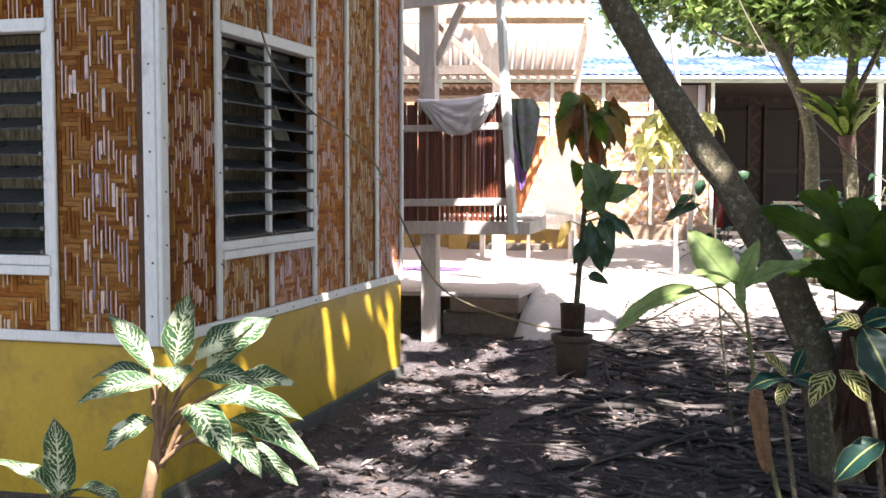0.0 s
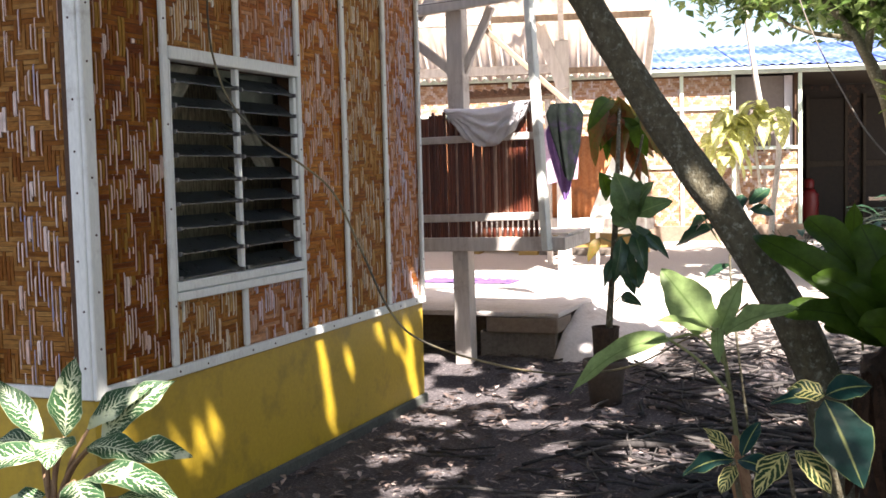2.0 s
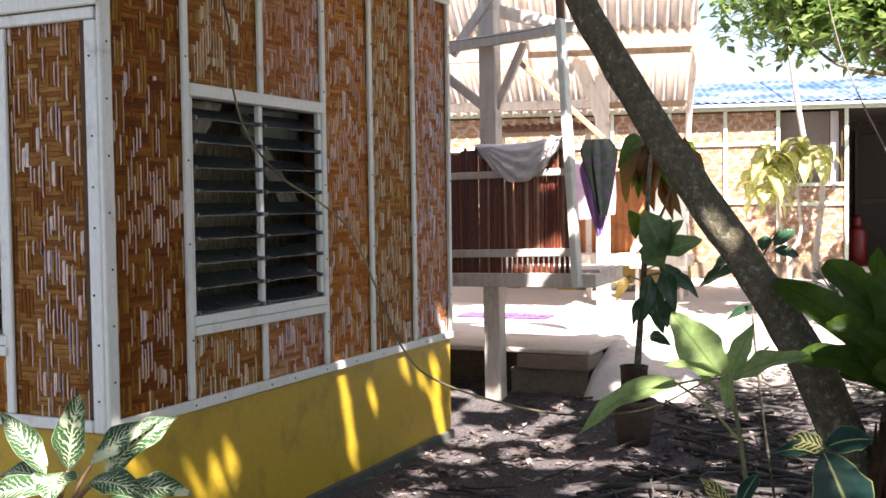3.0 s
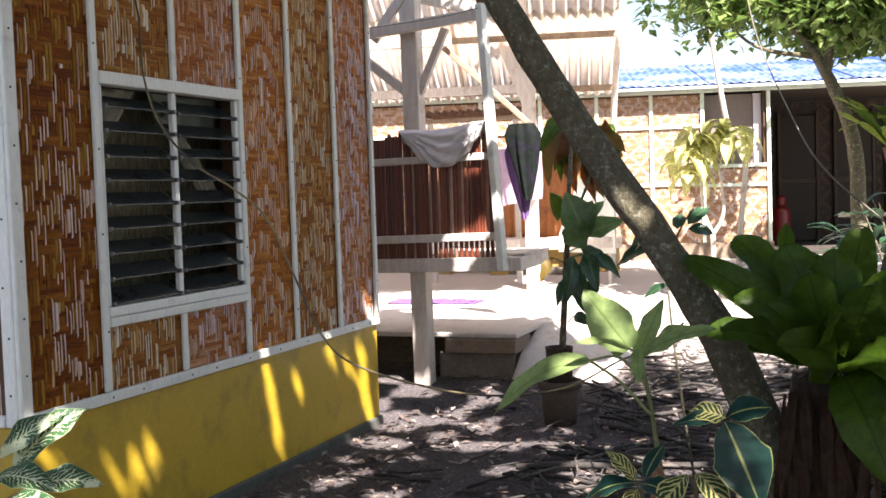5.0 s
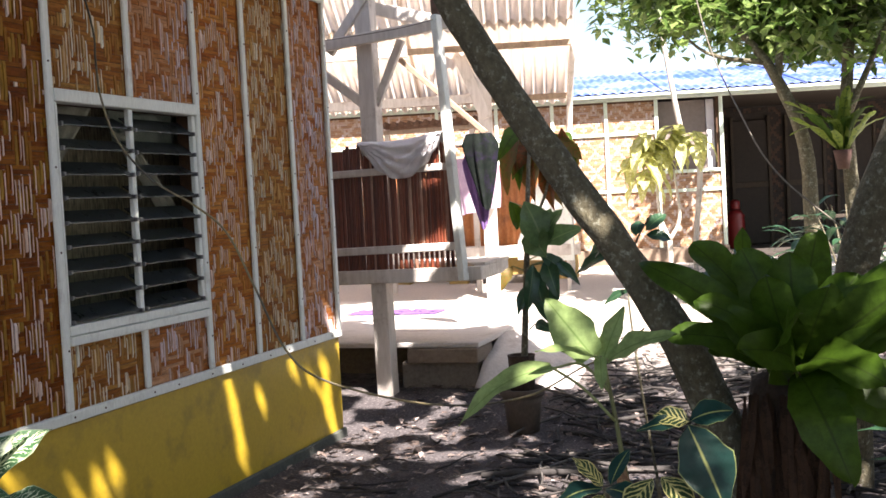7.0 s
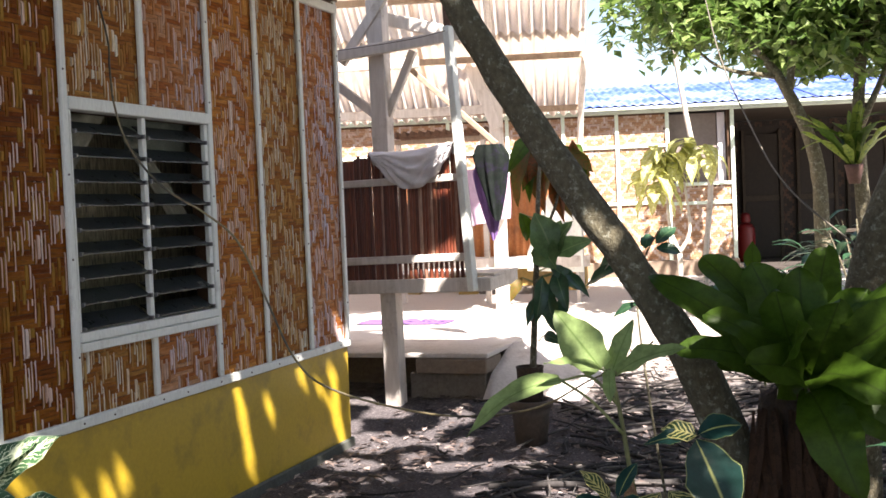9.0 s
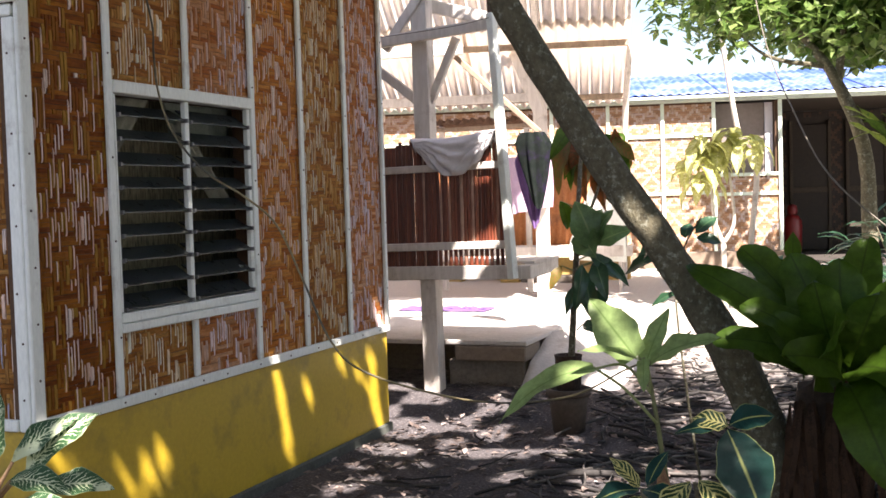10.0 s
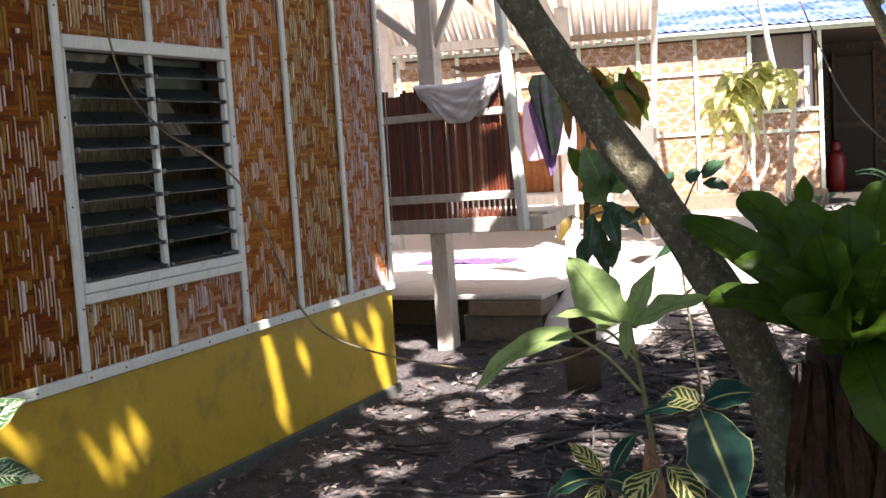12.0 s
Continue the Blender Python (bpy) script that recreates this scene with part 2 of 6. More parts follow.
def base_of(ob):
    m = Matrix.Identity(4)
    while ob is not None:
        m = ob.matrix_basis @ m
        ob = ob.parent
    return m


def part(name, bm, mat, parent=None, label=""):
    """One mesh object, under a thing or a part, drawn in world places."""
    if parent is not None:
        bm.transform(base_of(parent).inverted())
    ob = new(name, mesh_of(name, bm, mat))
    if parent is not None:
        ob.parent = parent
    if label:
        ob["label"] = label
    return ob


def thing(name, label, category, group="", at=None, kind=""):
    ob = new(name)
    ob.empty_display_size = 0.05
    if at is not None:
        ob.matrix_basis = at
    return tagged(ob, label, category, group, kind)


def setting(name, bm, mat, label, category):
    return tagged(part(name, bm, mat), label, category, "", "structure")


def add_box(bm, lo, hi, bevel=0.0, m=None):
    lo, hi = Vector(lo), Vector(hi)
    c, s = (lo + hi) / 2, hi - lo
    mat = Matrix.Translation(c) @ Matrix.Diagonal((abs(s.x), abs(s.y), abs(s.z), 1))
    r = bmesh.ops.create_cube(bm, size=1.0, matrix=mat if m is None else m @ mat)
    if bevel > 0:
        edges = {e for v in r["verts"] for e in v.link_edges}
        bmesh.ops.bevel(bm, geom=list(edges), offset=bevel, segments=1, affect="EDGES")
    return bm


def boxed(lo, hi, bevel=0.004, m=None):
    return add_box(bmesh.new(), lo, hi, bevel, m)


def between(a, b, up=(0, 0, 1)):
    """A pose at a whose z runs to b."""
    a, b = Vector(a), Vector(b)
    z = (b - a).normalized()
    y = Vector(up).cross(z)
    if y.length < 1e-4:
        y = Vector((0, 1, 0)).cross(z)
    y.normalize()
    x = y.cross(z)
    m = Matrix((x, y, z)).transposed().to_4x4()
    m.translation = a
    return m


def beam(a, b, w, d, bevel=0.005, up=(0, 0, 1)):
    """A squared timber from a to b, w across and d deep."""
    n = (Vector(b) - Vector(a)).length
    return boxed((-d / 2, -w / 2, 0), (d / 2, w / 2, n), bevel, between(a, b, up))


def tube(points, radii, sides=10, bm=None, caps=True, wobble=0.0):
    """A bent round stem through points."""
    bm = bm or bmesh.new()
    rings = []
    pts = [Vector(p) for p in points]
    if not isinstance(radii, (list, tuple)):
        radii = [radii] * len(pts)
    ref = Vector((0.31, 0.83, 0.47))
    for i, p in enumerate(pts):
        t = (pts[min(i + 1, len(pts) - 1)] - pts[max(i - 1, 0)]).normalized()
        x = t.cross(ref).normalized()
        y = t.cross(x)
        ring = []
        for k in range(sides):
            a = 2 * math.pi * k / sides
            r = radii[i]
            if wobble:
                r *= 1 + wobble * noise.noise(p * 6 + Vector((math.cos(a), math.sin(a), 0)) * 1.5)
            ring.append(bm.verts.new(p + (x * math.cos(a) + y * math.sin(a)) * r))
        rings.append(ring)
    for r0, r1 in zip(rings, rings[1:]):
        for k in range(sides):
            f = bm.faces.new((r0[k], r0[(k + 1) % sides], r1[(k + 1) % sides], r1[k]))
            f.smooth = True
    if caps:
        bm.faces.new(rings[0][::-1])
        bm.faces.new(rings[-1])
    return bm


def smooth_path(points, n=8):
    """Points along a smooth line through the given ones."""
    p = [Vector(q) for q in points]
    p = [2 * p[0] - p[1]] + p + [2 * p[-1] - p[-2]]
    out = []
    for i in range(1, len(p) - 2):
        for k in range(n):
            t = k / n
            a, b, c, d = p[i - 1], p[i], p[i + 1], p[i + 2]
            out.append(0.5 * (2 * b + (c - a) * t + (2 * a - 5 * b + 4 * c - d) * t * t + (3 * b - a - 3 * c + d) * t ** 3))
    out.append(p[-2])
    return out


def from_lists(name, verts, faces, mat, parent=None, smooth=False):
    me = bpy.data.meshes.new(name)
    me.from_pydata(verts, [], faces)
    if smooth:
        me.polygons.foreach_set("use_smooth", [True] * len(me.polygons))
    for q in mat if isinstance(mat, (list, tuple)) else [mat]:
        me.materials.append(q)
    if parent is not None:
        me.transform(base_of(parent).inverted())
    ob = new(name, me)
    if parent is not None:
        ob.parent = parent
    return ob


def ground_z(x, y):
    """The lie of the land: level by the house, rising gently behind the pavilion."""
    steps = ((-60.0, 0.0), (7.65, 0.0), (8.6, 0.11), (10.0, 0.24), (12.0, 0.36), (15.5, 0.58), (90.0, 0.62))
    for (a, za), (b, zb) in zip(steps, steps[1:]):
        if y <= b:
            return za + (zb - za) * max(0.0, (y - a) / (b - a))
    return 0.62


# ---- ground ----
def build_ground():
    xs = np.concatenate([np.linspace(-120, -8, 12), np.linspace(-7.5, 7.5, 150), np.linspace(8, 120, 12)])
    ys = np.concatenate([np.linspace(-100, -3, 10), np.linspace(-2.5, 20, 220), np.linspace(21, 140, 12)])
    verts, faces = [], []
    for y in ys:
        for x in xs:
            z = ground_z(x, y)
            near = 1.0 if -7 < x < 7 and -2 < y < 19 else 0.0
            z += near * (0.018 * noise.noise(Vector((x * 1.3, y * 1.3, 0))) + 0.010 * noise.noise(Vector((x * 5, y * 5, 3))))
            verts.append((x, y, z))
    n = len(xs)
    for j in range(len(ys) - 1):
        for i in range(n - 1):
            a = j * n + i
            faces.append((a, a + 1, a + n + 1, a + n))
    m, nt, b = nodes_of("soil", 0.95, 0.0, 0.2)
    fine = noise_node(nt, 55, 6, 0.7)
    mid = noise_node(nt, 7, 6, 0.7)
    dark = ramp_node(nt, [(0.3, (0.040, 0.036, 0.037)), (0.55, (0.100, 0.089, 0.091)), (0.75, (0.33, 0.295, 0.29))], fine.outputs[0])
    pale = ramp_node(nt, [(0.3, (0.44, 0.39, 0.34)), (0.7, (0.60, 0.55, 0.50))], fine.outputs[0])
    tc = nt.nodes.new("ShaderNodeTexCoord")
    sp = nt.nodes.new("ShaderNodeSeparateXYZ")
    nt.links.new(tc.outputs["Object"], sp.inputs[0])
    add = nt.nodes.new("ShaderNodeMath")
    add.operation = "MULTIPLY_ADD"
    nt.links.new(mid.outputs[0], add.inputs[0])
    add.inputs[1].default_value = 3.0
    nt.links.new(sp.outputs[1], add.inputs[2])
    rng = nt.nodes.new("ShaderNodeMapRange")
    rng.inputs[1].default_value, rng.inputs[2].default_value = 10.2, 12.2
    nt.links.new(add.outputs[0], rng.inputs[0])
    nt.links.new(mixed(nt, dark.outputs[0], pale.outputs[0], rng.outputs[0]), b.inputs["Base Color"])
    bumped(nt, b, fine.outputs[0], 0.8, 0.02)
    ob = from_lists("ground", verts, faces, m, smooth=True)
    tagged(ob, "dark trodden soil that turns to pale dry sandy earth", "ground", "", "structure")


build_ground()


# ---- woven bamboo ----
def weave_lists(u0, u1, v0, v1, su, sv, holes=(), style="zigzag", seed=1):
    """Floats of a bamboo twill over a panel: two lists (upright and level) of raised strips as (u0, u1, v0, v1)."""
    rnd = random.Random(seed)
    nu, nv = max(1, int(round((u1 - u0) / su))), max(1, int(round((v1 - v0) / sv)))

    gap = 0.10 if style == "zigzag" else 0.03
    slip = [rnd.choice((0, 0, 1, -1, 2, -2)) for _ in range(211)]
    drift = [rnd.choice((0, 0, 1, 3)) for _ in range(37)]

    def up_on_top(i, j):
        if style == "zigzag":
            k = abs((i % 22) - 11) + slip[i % len(slip)] + drift[(j // 7 + 5 * (i // 11)) % len(drift)]
            return (j + k) % 10 < 5
        return (abs((i % 10) - 5) + abs((j % 10) - 5)) % 5 < 2

    def clear(a, b, c, d):
        return not any(a < h[1] and b > h[0] and c < h[3] and d > h[2] for h in holes)

    ups, levels = [], []
    for i in range(nu):
        j = 0
        while j < nv:
            if up_on_top(i, j):
                k = j
                while k < nv and up_on_top(i, k):
                    k += 1
                f = (u0 + i * su + su * gap, u0 + (i + 1) * su - su * gap, v0 + j * sv, v0 + k * sv)
                if clear(*f):
                    ups.append(f)
                j = k
            else:
                j += 1
    for j in range(nv):
        i = 0
        while i < nu:
            if not up_on_top(i, j):
                k = i
                while k < nu and not up_on_top(k, j):
                    k += 1
                f = (u0 + i * su, u0 + k * su, v0 + j * sv + sv * 0.05, v0 + (j + 1) * sv - sv * 0.05)
                if clear(*f):
                    levels.append(f)
                i = k
            else:
                i += 1
    rnd.shuffle(ups)
    return ups, levels


def weave_mesh(name, floats, upright, place, depth, mat, parent, seed=1):
    """Raised strips, arched along their run; place(u, v, d) gives the world place at height d over the panel."""
    rnd = random.Random(seed)
    verts, faces = [], []
    for a, b, c, d in floats:
        t = rnd.uniform(-0.0012, 0.0012)
        h = depth * rnd.uniform(0.7, 1.2)
        k = len(verts)
        e = 0.22 if depth < 0.0045 else 0.10
        if upright:
            q = (d - c) * e
            rows = [(c, 0.0), (c + q, h), (d - q, h), (d, 0.0)]
            for v, z in rows:
                verts += [place(a + t, v, z), place(b + t, v, z)]
        else:
            q = (b - a) * e
            rows = [(a, 0.0), (a + q, h), (b - q, h), (b, 0.0)]
            for u, z in rows:
                verts += [place(u, c + t, z), place(u, d + t, z)]
        for r in range(3):
            faces.append((k + 2 * r, k + 2 * r + 1, k + 2 * r + 3, k + 2 * r + 2))
        # long sides, down to the backing
        lo = len(verts)
        if upright:
            verts += [place(a + t, c, -0.003), place(a + t, d, -0.003), place(b + t, c, -0.003), place(b + t, d, -0.003)]
        else:
            verts += [place(a, c + t, -0.003), place(b, c + t, -0.003), place(a, d + t, -0.003), place(b, d + t, -0.003)]
        faces.append((lo, k, k + 2, k + 4, k + 6, lo + 1))
        faces.append((lo + 2, k + 1, k + 3, k + 5, k + 7, lo + 3))
    ob = from_lists(name, verts, faces, mat, parent)
    return ob


def wall_slab(name, axis, face, thick, u0, u1, z0, z1, holes, mat, label):
    """A wall with openings that go through it. axis 'x': the face stands at x = face and u runs along y."""
    us = sorted({u0, u1, *[h[0] for h in holes], *[h[1] for h in holes]})
    zs = sorted({z0, z1, *[h[2] for h in holes], *[h[3] for h in holes]})
    us = [u for u in us if u0 <= u <= u1]
    bm = bmesh.new()
    for a, b in zip(us, us[1:]):
        for c, d in zip(zs, zs[1:]):
            if any(h[0] <= a and b <= h[1] and h[2] <= c and d <= h[3] for h in holes):
                continue
            if axis == "x":
                add_box(bm, (face - thick, a, c), (face, b, d))
            else:
                add_box(bm, (a, face, c), (b, face + thick, d))
    return setting(name, bm, mat, label, "wall")


# ---- the yellow house ----
XW, YS, YN, TOP = -2.165, 4.305, 7.67, 3.04
PL = 0.70                                      # top of the yellow plinth
EWIN = (4.86, 5.99, 1.10, 2.11)                # y0, y1, z0, z1 of the opening in the east wall
SWIN = (-3.80, -2.70, 1.06, 2.06)              # x0, x1, z0, z1 of the opening in the south wall

wall_e = wall_slab("wall_east", "x", XW - 0.012, 0.09, YS, YN, PL, TOP, [EWIN], M["backing"], "woven bamboo house wall with white battens and a louvred window")
wall_s = wall_slab("wall_south", "y", YS + 0.012, 0.09, -6.2, XW - 0.102, PL, TOP, [SWIN], M["backing"], "woven bamboo house wall with white battens beside the corner post")
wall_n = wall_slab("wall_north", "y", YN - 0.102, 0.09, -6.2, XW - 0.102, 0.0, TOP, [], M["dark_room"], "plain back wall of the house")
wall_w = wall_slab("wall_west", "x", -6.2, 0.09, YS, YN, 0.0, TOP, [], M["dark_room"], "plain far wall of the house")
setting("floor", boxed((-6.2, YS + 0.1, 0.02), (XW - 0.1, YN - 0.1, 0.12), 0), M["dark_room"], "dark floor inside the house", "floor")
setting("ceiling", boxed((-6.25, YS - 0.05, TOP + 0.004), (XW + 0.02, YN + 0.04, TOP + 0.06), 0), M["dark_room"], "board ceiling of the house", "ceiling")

bm = add_box(bmesh.new(), (-6.2, YS - 0.004, -0.2), (XW + 0.004, YN - 0.002, PL - 0.004), 0.012)
plinth = setting("plinth_wall", bm, M["yellow"], "yellow painted masonry plinth under the bamboo wall", "wall")
bm = bmesh.new()
add_box(bm, (XW + 0.002, YS - 0.03, -0.1), (XW + 0.026, YN + 0.01, 0.065), 0.012)
setting("footing", bm, M["footing"], "grey green cement footing along the plinth", "footing")


def east(u, v, d):
    return (XW - 0.006 + d, u, v)


def south(u, v, d):
    return (u, YS + 0.006 - d, v)


def batten(name, lo, hi, parent):
    return part(name, boxed(lo, hi, 0.005), M["white"], parent)


def house_trim():
    t = thing("batten_frame", "white painted battens and corner boards on the house", "trim", kind="structure")
    bw, pr = 0.022, 0.020
    # east side: full height battens, rails, and the short ones round the window
    for y in (4.83, 6.015, 6.55, 7.115):
        batten("batten", (XW, y - bw, PL + 0.042), (XW + pr, y + bw, TOP), t)
    batten("batten", (XW, YN - 0.035, PL + 0.042), (XW + pr + 0.004, YN + 0.004, TOP), t)
    batten("rail", (XW, YS + 0.03, PL - 0.008), (XW + pr + 0.008, YN + 0.006, PL + 0.04), t)
    for z0, z1 in ((PL + 0.043, 1.035), (2.165, TOP)):
        batten("batten", (XW, 5.42 - 0.02, z0), (XW + pr, 5.42 + 0.02, z1), t)
    batten("rail", (XW, YS + 0.045, 2.955), (XW + pr + 0.010, YN + 0.006, 3.015), t)
    # south side: white boarding above a rail
    batten("rail", (-6.2, YS - pr - 0.010, 2.370), (XW - 0.006, YS, 2.418), t)
    batten("gable_board", (-6.2, YS - 0.052, 2.421), (XW + 0.030, YS - 0.026, 2.70), t)
    batten("gable_board", (-6.2, YS - 0.050, 2.704), (XW + 0.029, YS - 0.026, TOP), t)
    for x in (-2.685, -3.83, -4.4, -5.0, -5.6):
        batten("batten", (x - bw, YS - pr, PL + 0.042), (x + bw, YS, 2.368), t)
    batten("rail", (-6.2, YS - pr - 0.008, PL - 0.008), (XW - 0.066, YS, PL + 0.04), t)
    # the corner: two boards that meet
    batten("corner_board", (XW - 0.062, YS - 0.024, PL - 0.008), (XW + 0.0, YS, 2.366), t)
    batten("corner_board", (XW + 0.003, YS - 0.024, PL - 0.008), (XW + 0.026, YS + 0.042, TOP), t)


house_trim()


def louvre_window(name, place, u0, u1, z0, z1, label, n=9):
    """Two bays of tilted glass blades in a white frame. place(u, z, d): d metres out of the wall."""
    w = thing(name, label, "window", kind="structure")

    def bar(nm, a, b, c, d, o0, o1, mat=M["white"], parent=w):
        p, q = Vector(place(a, c, o0)), Vector(place(b, d, o1))
        return part(nm, boxed([min(i, j) for i, j in zip(p, q)], [max(i, j) for i, j in zip(p, q)], 0.004), mat, parent)

    fw = 0.045
    bar("window_frame", u0 - 0.008, u1 + 0.008, z1 - 0.002, z1 + 0.055, -0.05, 0.030)
    bar("window_frame", u0 - 0.008, u1 + 0.008, z0 - 0.028, z0 + 0.016, -0.05, 0.026)
    bar("window_sill", u0 - 0.012, u1 + 0.012, z0 - 0.072, z0 - 0.031, -0.004, 0.034)
    mid = (u0 + u1) / 2 - 0.01
    for a, b in ((u0, u0 + 0.018), (mid - 0.017, mid + 0.017), (u1 - 0.030, u1)):
        bar("window_frame", a, b, z0 + 0.018, z1 - 0.004, -0.016, 0.012)
    pitch = (z1 - z0 - 0.02) / n
    for a, b in ((u0 + 0.022, mid - 0.021), (mid + 0.021, u1 - 0.034)):
        for k in range(n):
            zc = z0 + 0.055 + pitch * k
            tilt = radians(random.uniform(24, 36))
            lift, out = 0.055 * math.sin(tilt), 0.055 * math.cos(tilt)
            bm = bmesh.new()
            # a thin blade: the outer edge hangs lower than the inner one
            c = [place(a, zc - lift, out - 0.03), place(b, zc - lift, out - 0.03), place(b, zc + lift, -out - 0.03), place(a, zc + lift, -out - 0.03)]
            vs = [bm.verts.new(p) for p in c] + [bm.verts.new((p[0], p[1], p[2] + 0.006)) for p in c]
            for f in ((0, 1, 2, 3), (7, 6, 5, 4), (0, 4, 5, 1), (1, 5, 6, 2), (2, 6, 7, 3), (3, 7, 4, 0)):
                bm.faces.new([vs[i] for i in f])
            blade = part("louvre_blade", bm, M["blade"], w, "dusty dark glass louvre blade" if k == 0 else "")
            for u in (a, b):
                p, q = Vector(place(u - 0.006, zc - lift - 0.006, out - 0.055)), Vector(place(u + 0.006, zc - lift + 0.014, out - 0.018))
                part("clip", boxed([min(i, j) for i, j in zip(p, q)], [max(i, j) for i, j in zip(p, q)], 0), M["alu"], blade)
    return w


m, nt, b = nodes_of("louvre_glass", 0.16, 0.0, 0.5)
g = noise_node(nt, 18, 5, 0.7)
r = ramp_node(nt, [(0.35, (0.026, 0.031, 0.032)), (0.75, (0.065, 0.072, 0.072))], g.outputs[0])
nt.links.new(r.outputs[0], b.inputs["Base Color"])
r2 = ramp_node(nt, [(0.3, (0.22, 0.22, 0.22)), (0.8, (0.5, 0.5, 0.5))], g.outputs[0])
nt.links.new(r2.outputs[0], b.inputs["Roughness"])
clear = nt.nodes.new("ShaderNodeBsdfTransparent")
clear.inputs[0].default_value = (0.78, 0.84, 0.82, 1)
mx = nt.nodes.new("ShaderNodeMixShader")
mx.inputs[0].default_value = 0.30
nt.links.new(b.outputs[0], mx.inputs[1])
nt.links.new(clear.outputs[0], mx.inputs[2])
nt.links.new(mx.outputs[0], nt.nodes["Material Output"].inputs[0])
M["blade"] = m
M["alu"] = surface("dull_aluminium", (0.10, 0.10, 0.10), (0.17, 0.17, 0.17), (0.08, 0.08, 0.08), 0.5, 60, 8, metal=0.5)

louvre_window("window_1", lambda u, z, d: (XW + d, u, z), EWIN[0], EWIN[1], EWIN[2], EWIN[3], "white framed louvre window with dusty dark glass blades")
louvre_window("window_2", lambda u, z, d: (u, YS - d, z), SWIN[0], SWIN[1], SWIN[2], SWIN[3], "white framed louvre window beside the corner post")

# inner partition of woven bamboo, seen dimly through the blades
setting("wall_partition", boxed((-2.60, YS + 0.42, 0.12), (-2.54, YN - 0.15, TOP), 0), M["weave_in"], "dim woven partition inside the house", "wall")

setting("wall_inner", boxed((-4.3, YS + 0.36, 0.12), (-2.62, YS + 0.40, TOP), 0), M["weave_in"], "dim woven partition behind the second window", "wall")

# the house roof above the walls, out of view; its eave is widened to darken the upper wall
bm = bmesh.new()
add_box(bm, (-6.9, YS - 0.75, TOP + 0.064), (XW + 0.80, YN + 0.12, TOP + 0.10))
setting("roof", bm, M["tin"], "unseen plain tin roof over the bamboo house, eave widened to shade the wall", "roof")


# ---- pavilion floor ----
setting("slab", boxed((-7.0, 8.74, 0.452), (-1.50, 12.2, 0.49), 0.008), M["concrete"], "pale concrete floor slab of the pavilion", "floor")
setting("slab_step", boxed((-2.08, 8.71, 0.335), (-1.502, 9.1, 0.449), 0.010), M["shade_toned_concrete"], "concrete block under the edge of the slab, browned to stand in for shade", "step")
setting("slab_base", boxed((-2.16, 8.79, -0.1), (-1.54, 12.1, 0.331), 0.01), M["dark_concrete"], "concrete base under the slab, coloured dark to stand in for shade", "floor")
setting("slab_footing", boxed((-7.0, 9.25, -0.1), (-2.165, 12.1, 0.449), 0.01), M["dark_concrete"], "recessed footing under the slab, coloured dark to stand in for shade", "floor")


# ---- timber pavilion with the bamboo railing ----
def timber(name, parent, a, b, w, d, mat="timber", up=(0, 0, 1), bevel=0.006):
    return part(name, beam(a, b, w, d, bevel, up), M[mat], parent)


def corrugated(parent, name, x0, x1, low, high, mat, pitch=0.13, amp=0.026, seg=6):
    """A ribbed sheet from its low edge (y, z) up to its high edge, with thickness."""
    n = int((x1 - x0) / pitch * seg)
    verts, faces = [], []
    nrm = Vector((0, -(high[1] - low[1]), high[0] - low[0])).normalized()
    if nrm.z < 0:
        nrm = -nrm
    for layer in (0.0, 0.004):
        for (y, z) in (low, high):
            for i in range(n + 1):
                x = x0 + (x1 - x0) * i / n
                h = amp * math.sin(2 * math.pi * (x - x0) / pitch) + layer
                verts.append((x, y + nrm.y * h, z + nrm.z * h))
    k = n + 1
    for i in range(n):
        faces.append((i, i + 1, k + i + 1, k + i))
        faces.append((2 * k + i, 3 * k + i, 3 * k + i + 1, 2 * k + i + 1))
        faces.append((i, 2 * k + i, 2 * k + i + 1, i + 1))
        faces.append((k + i, k + i + 1, 3 * k + i + 1, 3 * k + i))
    return from_lists(name, verts, faces, M[mat], parent, smooth=True)


RAIL_Y = 8.50


